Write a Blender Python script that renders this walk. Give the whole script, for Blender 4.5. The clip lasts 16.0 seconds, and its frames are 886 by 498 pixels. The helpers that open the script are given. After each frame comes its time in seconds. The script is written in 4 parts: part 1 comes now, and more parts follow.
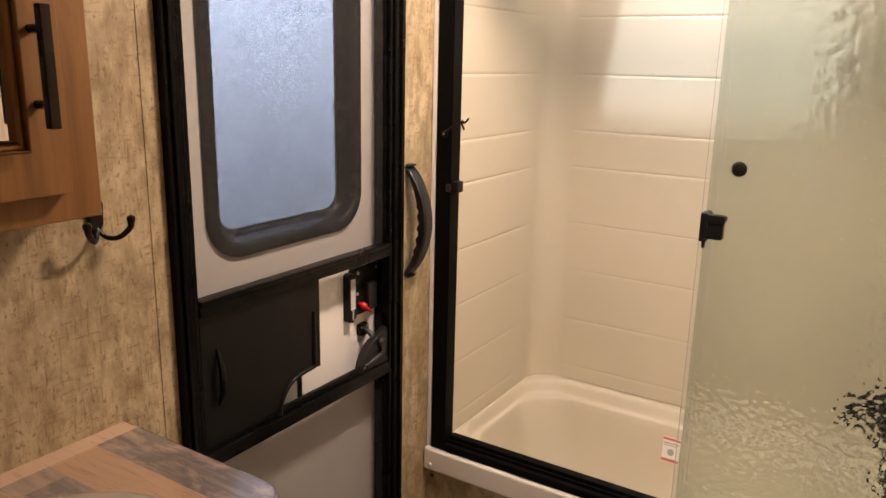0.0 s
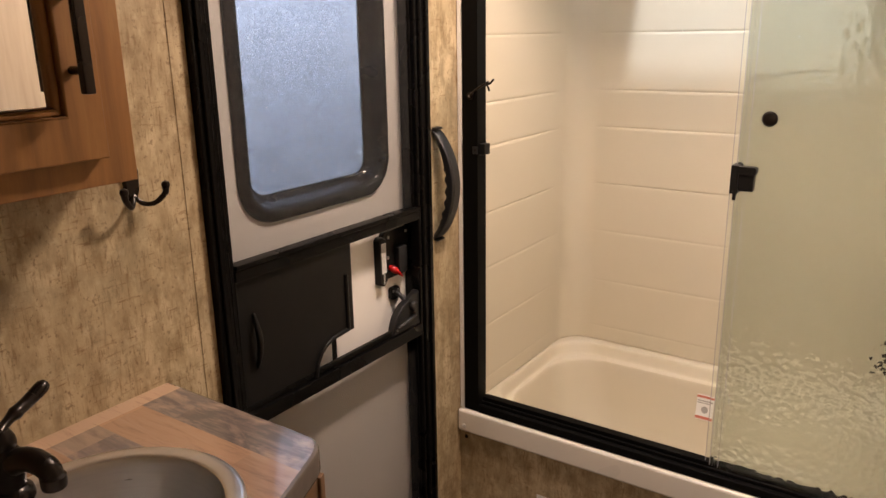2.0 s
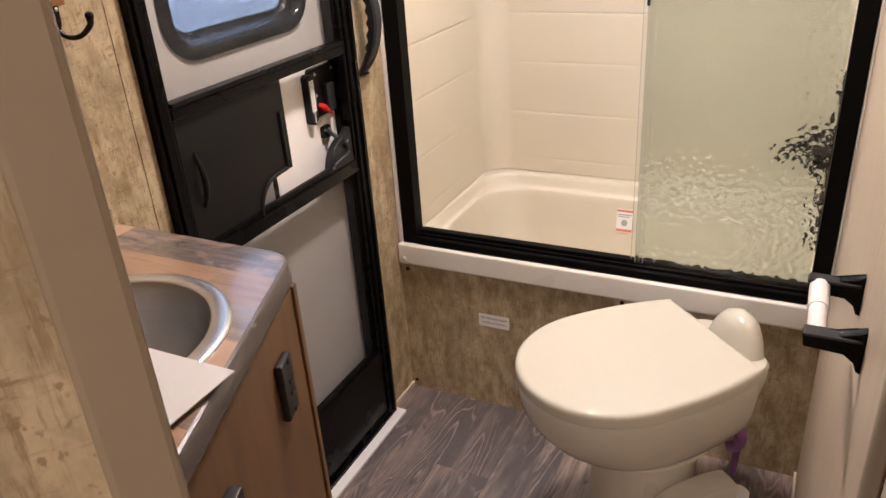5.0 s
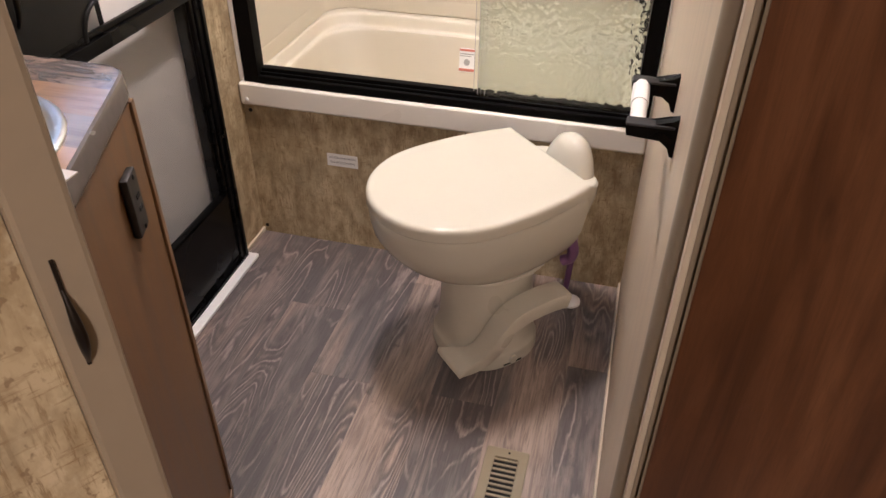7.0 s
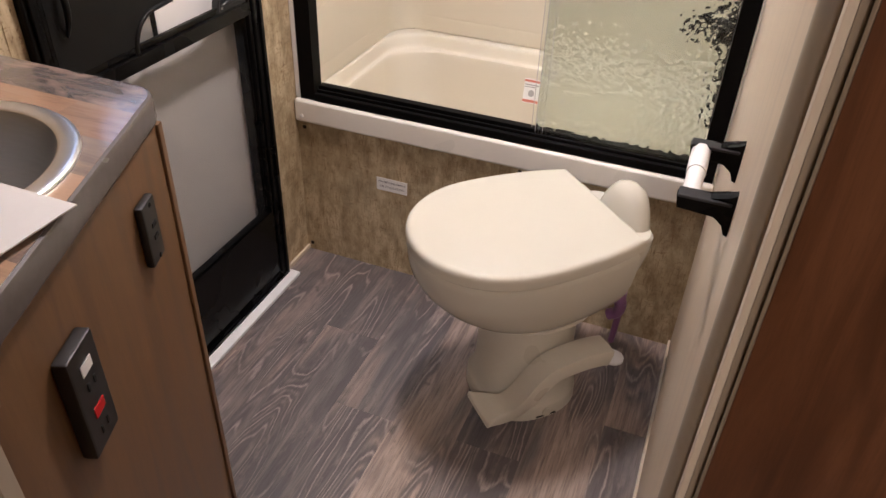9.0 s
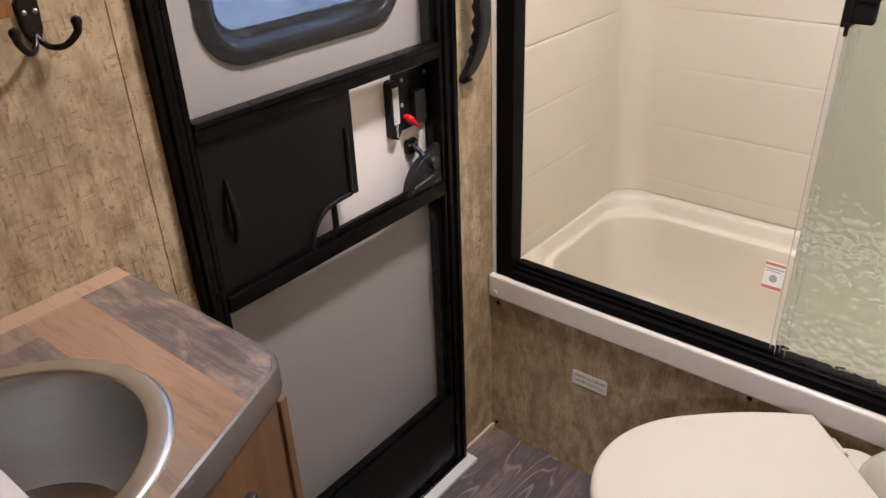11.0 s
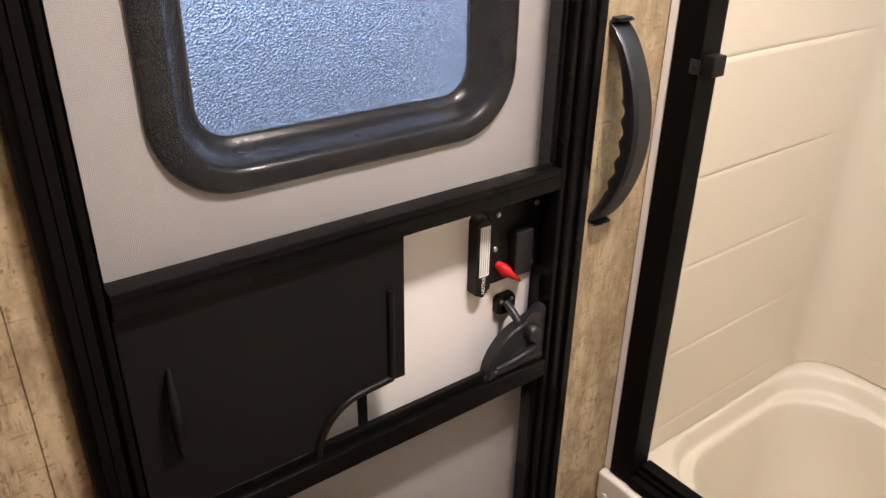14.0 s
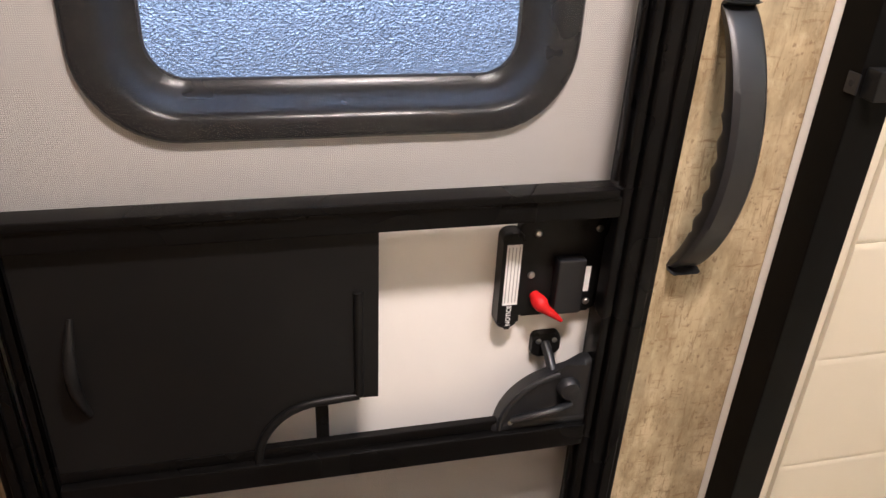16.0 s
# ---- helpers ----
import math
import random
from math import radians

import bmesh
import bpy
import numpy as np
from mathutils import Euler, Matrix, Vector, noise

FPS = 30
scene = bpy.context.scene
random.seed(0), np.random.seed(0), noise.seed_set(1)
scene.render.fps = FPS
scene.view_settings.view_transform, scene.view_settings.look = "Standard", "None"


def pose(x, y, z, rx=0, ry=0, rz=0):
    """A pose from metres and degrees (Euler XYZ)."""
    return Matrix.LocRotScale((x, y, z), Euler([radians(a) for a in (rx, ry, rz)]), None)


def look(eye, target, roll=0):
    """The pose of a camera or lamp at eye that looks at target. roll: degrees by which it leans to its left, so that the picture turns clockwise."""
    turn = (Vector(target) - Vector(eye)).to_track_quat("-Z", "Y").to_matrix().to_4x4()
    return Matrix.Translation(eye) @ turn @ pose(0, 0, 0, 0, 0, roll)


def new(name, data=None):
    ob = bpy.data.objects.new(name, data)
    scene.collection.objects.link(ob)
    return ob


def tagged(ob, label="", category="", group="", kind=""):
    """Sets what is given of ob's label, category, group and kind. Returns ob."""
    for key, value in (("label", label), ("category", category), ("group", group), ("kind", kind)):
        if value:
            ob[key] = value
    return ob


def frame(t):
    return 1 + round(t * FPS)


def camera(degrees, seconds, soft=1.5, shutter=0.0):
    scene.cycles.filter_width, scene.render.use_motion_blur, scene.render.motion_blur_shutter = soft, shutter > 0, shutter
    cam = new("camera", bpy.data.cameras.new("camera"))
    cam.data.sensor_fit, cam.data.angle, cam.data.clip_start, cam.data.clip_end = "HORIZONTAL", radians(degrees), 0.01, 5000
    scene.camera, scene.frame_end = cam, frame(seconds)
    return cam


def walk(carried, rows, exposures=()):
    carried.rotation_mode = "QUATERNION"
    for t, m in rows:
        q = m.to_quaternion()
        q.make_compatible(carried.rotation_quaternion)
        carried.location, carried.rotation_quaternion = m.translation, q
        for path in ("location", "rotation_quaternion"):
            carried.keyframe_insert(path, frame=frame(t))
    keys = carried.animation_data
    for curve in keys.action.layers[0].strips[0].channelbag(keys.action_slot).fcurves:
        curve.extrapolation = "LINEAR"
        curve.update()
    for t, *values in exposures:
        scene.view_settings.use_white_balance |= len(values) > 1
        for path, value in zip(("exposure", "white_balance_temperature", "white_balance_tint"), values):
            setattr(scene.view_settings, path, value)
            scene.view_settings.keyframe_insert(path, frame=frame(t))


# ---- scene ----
cam = camera(60.95, 16.0)
PATH = [
    (0, (-0.0702, 0.0129, 1.4491), (-1.1044, 1.6548, 0.9647), 1.28),
    (0.5, (-0.0717, 0.0157, 1.4458), (-1.1289, 1.6365, 0.9404), 0.72),
    (1, (-0.0722, 0.0049, 1.4414), (-1.1337, 1.6183, 0.9215), 0.16),
    (1.5, (-0.0619, -0.0008, 1.4306), (-1.1384, 1.5959, 0.8905), -0.71),
    (2, (-0.0637, -0.0015, 1.4269), (-1.1499, 1.5845, 0.8749), -0.94),
    (2.5, (-0.0635, -0.0027, 1.4192), (-1.1583, 1.5706, 0.848), -0.28),
    (3, (-0.0651, -0.001, 1.4187), (-1.1581, 1.5673, 0.8305), 0.12),
    (3.2, (-0.0685, -0.0014, 1.412), (-1.159, 1.5657, 0.816), -0.22),
    (5.3, (-0.0835, -0.1175, 1.3443), (-0.8281, 1.4691, 0.3808), -3.75),
    (5.5, (-0.0879, -0.1267, 1.3305), (-0.768, 1.4531, 0.3099), -3.25),
    (6, (-0.0865, -0.1367, 1.3089), (-0.6042, 1.4318, 0.1812), -1.58),
    (6.5, (-0.0759, -0.1578, 1.3032), (-0.5021, 1.4046, 0.1298), -0.09),
    (7, (-0.0617, -0.1664, 1.3049), (-0.4601, 1.3928, 0.1173), 0.52),
    (7.5, (-0.0544, -0.1664, 1.3057), (-0.4478, 1.3894, 0.112), 0.71),
    (8, (-0.0488, -0.153, 1.3012), (-0.4552, 1.3978, 0.1055), 1.12),
    (8.2, (-0.0432, -0.1399, 1.302), (-0.4619, 1.4058, 0.1039), 1.37),
    (10.3, (-0.0585, 0.1381, 1.3705), (-1.0005, 1.5637, 0.3313), 0.88),
    (10.5, (-0.0848, 0.1772, 1.3852), (-1.0805, 1.5805, 0.3656), -0.09),
    (11, (-0.1567, 0.2618, 1.392), (-1.2766, 1.6018, 0.4172), -2.22),
    (11.5, (-0.1989, 0.3334, 1.3932), (-1.4001, 1.6253, 0.4509), -2.76),
    (12, (-0.2487, 0.4315, 1.3884), (-1.4793, 1.7075, 0.4625), -1.77),
    (12.5, (-0.2805, 0.4835, 1.3894), (-1.5401, 1.7294, 0.4615), -1.22),
    (13, (-0.3223, 0.5466, 1.3943), (-1.6013, 1.7797, 0.4757), -0.54),
    (13.5, (-0.3834, 0.6252, 1.3939), (-1.7126, 1.8075, 0.4798), 0.38),
    (14, (-0.4405, 0.6929, 1.3726), (-1.8619, 1.7737, 0.4718), 0.93),
    (14.5, (-0.4578, 0.7567, 1.3746), (-1.9909, 1.6826, 0.4845), 1.64),
    (15, (-0.4633, 0.8153, 1.3637), (-2.0515, 1.6094, 0.4433), 3.94),
    (15.5, (-0.4524, 0.9063, 1.345), (-2.0872, 1.5545, 0.3925), 5.14),
    (16, (-0.4596, 1.0083, 1.3229), (-2.1682, 1.4447, 0.3793), 2.83),
]
EXPOSURES = [(0, 0.08, 6650, 15.5), (3.2, 0.08, 6300, 14.5), (5.5, 0.65, 5600, 13), (8.2, 0.66, 5500, 13), (10.5, 0.34, 5300, 12.5), (12, 0.40, 5350, 12.5), (14, 0.50, 5550, 12), (16, 0.65, 5500, 11)]
walk(cam, [(t, look(eye, target, roll)) for t, eye, target, roll in PATH], EXPOSURES)

# ---- world and lights ----
world = bpy.data.worlds.new("sky")
scene.world = world
world.use_nodes = True
wn = world.node_tree.nodes
sky = wn.new("ShaderNodeTexSky")
sky.sky_type, sky.sun_disc, sky.sun_elevation, sky.sun_rotation = "NISHITA", False, radians(57.7), radians(169)
world.node_tree.links.new(sky.outputs[0], wn["Background"].inputs[0])
wn["Background"].inputs[1].default_value = 0.1


def area_lamp(name, m, sx, sy, watts, colour, spread=180):
    d = bpy.data.lights.new(name, "AREA")
    d.shape, d.size, d.size_y, d.energy, d.color, d.spread = "RECTANGLE", sx, sy, watts, colour, radians(spread)
    ob = new(name, d)
    ob.matrix_world = m
    return ob


WARM = (1.0, 0.785, 0.625)
LAMP = (-0.54, 1.22)
HALL = (0.22, -1.0)
CEIL = 1.98
area_lamp("bathroom_light", pose(LAMP[0], LAMP[1], CEIL - 0.035), 0.10, 0.26, 16.2, WARM)
# Unseen lamp added in the hall to brighten the doorway side.
area_lamp("hall_light", pose(HALL[0], HALL[1], CEIL - 0.035), 0.15, 0.15, 17.0, WARM)
sun_data = bpy.data.lights.new("sun", "SUN")
sun_data.energy, sun_data.angle, sun_data.color = 3.8, radians(4), (0.82, 0.91, 1.0)
new("sun", sun_data).matrix_world = look((0.124, -0.62, 5.0), (0.0, 0.0, 4.0))
area_lamp("skylight_daylight", pose(-0.5, 1.83, CEIL + 0.07), 0.56, 0.40, 1.3, (0.84, 0.92, 1.0), 120)


# ---- materials ----
def mat(name, rough=0.5, metal=0.0, base=(0.5, 0.5, 0.5)):
    m = bpy.data.materials.new(name)
    m.use_nodes = True
    b = m.node_tree.nodes["Principled BSDF"]
    b.inputs["Base Color"].default_value = (*base, 1)
    b.inputs["Roughness"].default_value, b.inputs["Metallic"].default_value = rough, metal
    return m


def nd(m, kind, **kw):
    n = m.node_tree.nodes.new("ShaderNode" + kind)
    for k, v in kw.items():
        n.inputs[k.replace("_", " ")].default_value = v
    return n


def ln(m, a, b):
    m.node_tree.links.new(a, b)


def bsdf(m):
    return m.node_tree.nodes["Principled BSDF"]


def coords(m, scale=(1, 1, 1), kind="Object", rot=(0, 0, 0)):
    t, p = nd(m, "TexCoord"), nd(m, "Mapping", Scale=scale, Rotation=rot)
    ln(m, t.outputs[kind], p.inputs[0])
    return p.outputs[0]


def noise_tex(m, vec, scale, detail=4.0, rough=0.55, distort=0.0):
    n = nd(m, "TexNoise", Scale=scale, Detail=detail, Roughness=rough, Distortion=distort)
    ln(m, vec, n.inputs["Vector"])
    return n.outputs["Fac"]


def ramp(m, fac, *stops):
    r = nd(m, "ValToRGB")
    e = r.color_ramp.elements
    while len(e) < len(stops):
        e.new(0.5)
    for x, (p, c) in zip(e, stops):
        x.position, x.color = p, (*c, 1) if len(c) == 3 else c
    ln(m, fac, r.inputs[0])
    return r.outputs[0]


def mix(m, fac, a, b, mode="MIX"):
    n = m.node_tree.nodes.new("ShaderNodeMix")
    n.data_type, n.blend_type = "RGBA", mode
    for v, i in ((fac, 0), (a, 6), (b, 7)):
        if hasattr(v, "is_output"):
            ln(m, v, n.inputs[i])
        else:
            n.inputs[i].default_value = v if i == 0 else (*v, 1)
    return n.outputs[2]


def calc(m, op, a, b=0.0):
    n = m.node_tree.nodes.new("ShaderNodeMath")
    n.operation = op
    for v, i in ((a, 0), (b, 1)):
        if hasattr(v, "is_output"):
            ln(m, v, n.inputs[i])
        else:
            n.inputs[i].default_value = v
    return n.outputs[0]


def bump(m, height, strength, dist=0.002):
    b = nd(m, "Bump", Strength=strength, Distance=dist)
    ln(m, height, b.inputs["Height"])
    ln(m, b.outputs[0], bsdf(m).inputs["Normal"])


def colour(m, c):
    ln(m, c, bsdf(m).inputs["Base Color"])


def rough_of(m, fac, lo, hi):
    r = ramp(m, fac, (0.2, (lo,) * 3), (0.8, (hi,) * 3))
    ln(m, r, bsdf(m).inputs["Roughness"])


def wallpaper():
    m = mat("wallpaper", 0.6)
    v = coords(m, (1, 1, 1), "Object")
    big = noise_tex(m, v, 7, 3)
    mid = noise_tex(m, coords(m, (30, 30, 14)), 1, 5, 0.65)
    base = mix(m, ramp(m, big, (0.35, (0, 0, 0)), (0.65, (1, 1, 1))), (0.44, 0.352, 0.212), (0.58, 0.478, 0.305))
    base = mix(m, ramp(m, mid, (0.42, (0, 0, 0)), (0.66, (1, 1, 1))), base, (0.26, 0.19, 0.10))
    # worn dashes, drawn out upright and level
    up = noise_tex(m, coords(m, (200, 200, 24)), 1, 4, 0.7)
    flat = noise_tex(m, coords(m, (26, 26, 190)), 1, 4, 0.7)
    zone = ramp(m, noise_tex(m, v, 21, 3), (0.36, (0, 0, 0)), (0.56, (1, 1, 1)))
    d1 = calc(m, "MULTIPLY", ramp(m, up, (0.53, (0, 0, 0)), (0.62, (1, 1, 1))), zone)
    d2 = calc(m, "MULTIPLY", ramp(m, flat, (0.57, (0, 0, 0)), (0.66, (1, 1, 1))), zone)
    c = mix(m, calc(m, "MULTIPLY", d1, 0.75), base, (0.21, 0.135, 0.06))
    c = mix(m, calc(m, "MULTIPLY", d2, 0.9), c, (0.24, 0.155, 0.075))
    spot = ramp(m, noise_tex(m, coords(m, (62, 62, 48)), 1, 5, 0.7), (0.55, (0, 0, 0)), (0.68, (1, 1, 1)))
    c = mix(m, calc(m, "MULTIPLY", calc(m, "MULTIPLY", spot, zone), 0.6), c, (0.20, 0.145, 0.075))
    fleck = ramp(m, noise_tex(m, coords(m, (170, 170, 130)), 1, 2), (0.62, (0, 0, 0)), (0.69, (1, 1, 1)))
    c = mix(m, calc(m, "MULTIPLY", fleck, 0.7), c, (0.19, 0.125, 0.065))
    blot = calc(m, "MULTIPLY", ramp(m, noise_tex(m, coords(m, (9, 9, 7)), 1, 6, 0.72), (0.50, (0, 0, 0)), (0.64, (1, 1, 1))), 0.5)
    c = mix(m, blot, c, (0.255, 0.215, 0.135))
    pale = calc(m, "MULTIPLY", ramp(m, noise_tex(m, coords(m, (75, 75, 60)), 1, 4, 0.7), (0.56, (0, 0, 0)), (0.68, (1, 1, 1))), 0.35)
    c = mix(m, pale, c, (0.55, 0.47, 0.32))
    colour(m, c)
    bump(m, mid, 0.08, 0.001)
    rough_of(m, big, 0.5, 0.65)
    return m


def wood(name, dark, mid, light, axis=(9, 9, 0.9), rough=0.42):
    m = mat(name, rough)
    v = coords(m, axis)
    a = noise_tex(m, v, 3.2, 5, 0.6, 0.9)
    fine = noise_tex(m, coords(m, tuple(k * 9 for k in axis)), 4, 4, 0.7)
    c = ramp(m, a, (0.28, dark), (0.5, mid), (0.74, light))
    c = mix(m, calc(m, "MULTIPLY", ramp(m, fine, (0.5, (0, 0, 0)), (0.75, (1, 1, 1))), 0.35), c, dark)
    blotch = noise_tex(m, coords(m, (2.5, 2.5, 2.5)), 2, 2)
    c = mix(m, calc(m, "MULTIPLY", blotch, 0.35), c, mid)
    colour(m, c)
    bump(m, fine, 0.06, 0.0008)
    rough_of(m, a, rough - 0.06, rough + 0.1)
    return m


def plank_floor():
    m = mat("vinyl_plank", 0.42)
    info = nd(m, "ObjectInfo")
    t = nd(m, "TexCoord")
    shift = m.node_tree.nodes.new("ShaderNodeVectorMath")
    shift.operation = "MULTIPLY_ADD"
    ln(m, info.outputs["Random"], shift.inputs[0])
    shift.inputs[1].default_value = (11.0, 7.0, 5.0)
    ln(m, t.outputs["Object"], shift.inputs[2])

    def stretched(s):
        p = nd(m, "Mapping", Scale=s)
        ln(m, shift.outputs[0], p.inputs[0])
        return p.outputs[0]

    def masked(fac, lo, hi, k):
        return calc(m, "MULTIPLY", ramp(m, fac, (lo, (0, 0, 0)), (hi, (1, 1, 1))), k)

    # two printed tones, drawn out along the board
    tone_noise = noise_tex(m, stretched((9, 1.5, 1)), 1, 3, 0.55, 0.5)
    pick = calc(m, "ADD", calc(m, "MULTIPLY", info.outputs["Random"], 0.34), calc(m, "MULTIPLY", calc(m, "ADD", tone_noise, -0.12), 1.05))
    c = ramp(m, pick, (0.42, (0.105, 0.094, 0.093)), (0.52, (0.172, 0.148, 0.140)), (0.60, (0.275, 0.216, 0.182)), (0.74, (0.42, 0.322, 0.262)))
    streak = noise_tex(m, stretched((70, 2.4, 1)), 1, 4, 0.65, 0.4)
    c = mix(m, masked(streak, 0.46, 0.66, 0.55), c, (0.085, 0.073, 0.075))
    c = mix(m, masked(noise_tex(m, stretched((48, 1.8, 1.3)), 1, 3, 0.6, 0.5), 0.52, 0.68, 0.4), c, (0.40, 0.315, 0.27))
    # cathedral figure: nested uneven rings
    swirl = nd(m, "TexNoise", Scale=1.0, Detail=2.0, Roughness=0.4, Distortion=0.2)
    ln(m, stretched((8.5, 1.5, 1)), swirl.inputs["Vector"])
    jitter = noise_tex(m, stretched((60, 16, 1)), 1, 3, 0.6)
    rings = calc(m, "PINGPONG", calc(m, "ADD", calc(m, "MULTIPLY", swirl.outputs["Fac"], 30.0), calc(m, "MULTIPLY", jitter, 1.0)), 1.0)
    where = ramp(m, noise_tex(m, stretched((7.5, 2.0, 1.7)), 1, 3), (0.48, (0, 0, 0)), (0.57, (1, 1, 1)))
    c = mix(m, calc(m, "MULTIPLY", masked(rings, 0.02, 0.42, 0.85), where), c, (0.105, 0.088, 0.088))
    c = mix(m, calc(m, "MULTIPLY", masked(rings, 0.74, 0.97, 0.6), where), c, (0.46, 0.385, 0.34))
    fine = noise_tex(m, stretched((260, 14, 1)), 1, 4, 0.7)
    c = mix(m, masked(fine, 0.46, 0.72, 0.62), c, (0.06, 0.050, 0.047))
    worn = noise_tex(m, stretched((24, 9, 1)), 1, 5, 0.7)
    c = mix(m, masked(worn, 0.55, 0.72, 0.35), c, (0.38, 0.295, 0.25))
    knot = noise_tex(m, stretched((26, 12, 1)), 1, 3, 0.6)
    c = mix(m, masked(knot, 0.66, 0.74, 0.65), c, (0.05, 0.042, 0.042))
    colour(m, c)
    bump(m, fine, 0.12, 0.0006)
    rough_of(m, fine, 0.34, 0.5)
    return m


def butcher_block():
    m = mat("butcher_block_laminate", 0.28)
    t = nd(m, "TexCoord")
    s = nd(m, "SeparateXYZ")
    ln(m, t.outputs["Object"], s.inputs[0])
    row = calc(m, "FLOOR", calc(m, "DIVIDE", calc(m, "ADD", s.outputs[1], -0.582), 0.071))
    jog = nd(m, "TexWhiteNoise")
    jog.noise_dimensions = "1D"
    ln(m, row, jog.inputs["W"])
    along = calc(m, "FLOOR", calc(m, "DIVIDE", calc(m, "ADD", s.outputs[0], calc(m, "MULTIPLY", jog.outputs["Value"], 0.4)), 0.235))
    cell = nd(m, "CombineXYZ")
    ln(m, row, cell.inputs[0])
    ln(m, along, cell.inputs[1])
    pick = nd(m, "TexWhiteNoise")
    ln(m, cell.outputs[0], pick.inputs["Vector"])
    grey = ramp(m, pick.outputs["Value"], (0.0, (0.115, 0.10, 0.095)), (0.5, (0.17, 0.145, 0.135)), (0.8, (0.27, 0.205, 0.16)))
    tan = ramp(m, pick.outputs["Value"], (0.0, (0.28, 0.178, 0.118)), (0.35, (0.43, 0.265, 0.165)), (0.75, (0.56, 0.37, 0.245)))
    cloud = noise_tex(m, coords(m, (14, 34, 14)), 1, 4, 0.6, 0.4)
    grey = mix(m, calc(m, "MULTIPLY", ramp(m, cloud, (0.48, (0, 0, 0)), (0.66, (1, 1, 1))), 0.8), grey, (0.36, 0.255, 0.20))
    tone = mix(m, calc(m, "FLOORED_MODULO", row, 2.0), grey, tan)
    tone = mix(m, calc(m, "LESS_THAN", s.outputs[0], -1.012), tone, (0.50, 0.34, 0.235))
    v = nd(m, "Mapping", Scale=(9, 70, 30))
    off = m.node_tree.nodes.new("ShaderNodeVectorMath")
    off.operation = "MULTIPLY_ADD"
    ln(m, pick.outputs["Color"], off.inputs[0])
    off.inputs[1].default_value = (3, 3, 3)
    ln(m, t.outputs["Object"], off.inputs[2])
    ln(m, off.outputs[0], v.inputs[0])
    grain = noise_tex(m, v.outputs[0], 1.4, 5, 0.65, 0.7)
    c = mix(m, calc(m, "MULTIPLY", ramp(m, grain, (0.48, (0, 0, 0)), (0.75, (1, 1, 1))), 0.45), tone, (0.42, 0.30, 0.22))
    c = mix(m, calc(m, "MULTIPLY", ramp(m, grain, (0.2, (1, 1, 1)), (0.46, (0, 0, 0))), 0.6), c, (0.085, 0.062, 0.052))
    colour(m, c)
    bump(m, grain, 0.04, 0.0005)
    rough_of(m, grain, 0.18, 0.28)
    bsdf(m).inputs["Coat Weight"].default_value, bsdf(m).inputs["Coat Roughness"].default_value = 1.0, 0.12
    return m


def plain(name, base, rough, metal=0.0, scale=40, vary=0.12, relief=0.03):
    m = mat(name, rough, metal)
    v = coords(m)
    n = noise_tex(m, v, scale, 4, 0.6)
    big = noise_tex(m, v, scale * 0.12, 2)
    lo = tuple(k * (1 - vary) for k in base)
    c = mix(m, n, lo, base)
    c = mix(m, calc(m, "MULTIPLY", big, 0.5), c, lo)
    colour(m, c)
    rough_of(m, big, max(0.03, rough - 0.06), min(1, rough + 0.08))
    if relief:
        bump(m, n, relief, 0.0006)
    return m


def dull(m, level):
    bsdf(m).inputs["Specular IOR Level"].default_value = level
    return m


def screen_mesh():
    m = mat("insect_screen", 0.6, 0.0, (0.034, 0.033, 0.032))
    v = coords(m)
    s = nd(m, "SeparateXYZ")
    ln(m, v, s.inputs[0])
    a = calc(m, "PINGPONG", calc(m, "MULTIPLY", s.outputs[1], 1300.0), 1.0)
    b = calc(m, "PINGPONG", calc(m, "MULTIPLY", s.outputs[2], 1300.0), 1.0)
    wire = calc(m, "MAXIMUM", a, b)
    f = ramp(m, wire, (0.3, (0.09, 0.09, 0.09)), (0.95, (0.27, 0.27, 0.27)))
    tr = nd(m, "BsdfTransparent")
    mx = nd(m, "MixShader")
    out = m.node_tree.nodes["Material Output"]
    ln(m, f, mx.inputs[0])
    ln(m, tr.outputs[0], mx.inputs[1])
    ln(m, bsdf(m).outputs[0], mx.inputs[2])
    ln(m, mx.outputs[0], out.inputs[0])
    return m


def rain_glass():
    m = mat("rain_glass", 0.06, 0.0, (0.55, 0.60, 0.56))
    b = bsdf(m)
    b.inputs["Transmission Weight"].default_value, b.inputs["IOR"].default_value = 1.0, 1.42
    v = coords(m)
    vo = nd(m, "TexVoronoi", Scale=84.0)
    vo.feature = "SMOOTH_F1"
    ln(m, v, vo.inputs["Vector"])
    h = calc(m, "ADD", vo.outputs["Distance"], calc(m, "MULTIPLY", noise_tex(m, v, 60, 2), 0.5))
    bump(m, h, 0.5, 0.010)
    return m


def frosted_pane():
    m = mat("obscure_window_glass", 0.16, 0.0, (0.94, 0.97, 1.0))
    b = bsdf(m)
    b.inputs["Transmission Weight"].default_value, b.inputs["IOR"].default_value = 1.0, 1.3
    n = noise_tex(m, coords(m, (1, 1, 1.2)), 380, 2, 0.6)
    bump(m, n, 1.0, 0.0055)
    return m


def steel():
    m = mat("brushed_steel", 0.3, 1.0)
    n = noise_tex(m, coords(m, (6, 6, 90)), 3, 3)
    colour(m, ramp(m, n, (0.3, (0.72, 0.71, 0.70)), (0.7, (0.77, 0.76, 0.75))))
    rough_of(m, n, 0.27, 0.34)
    return m


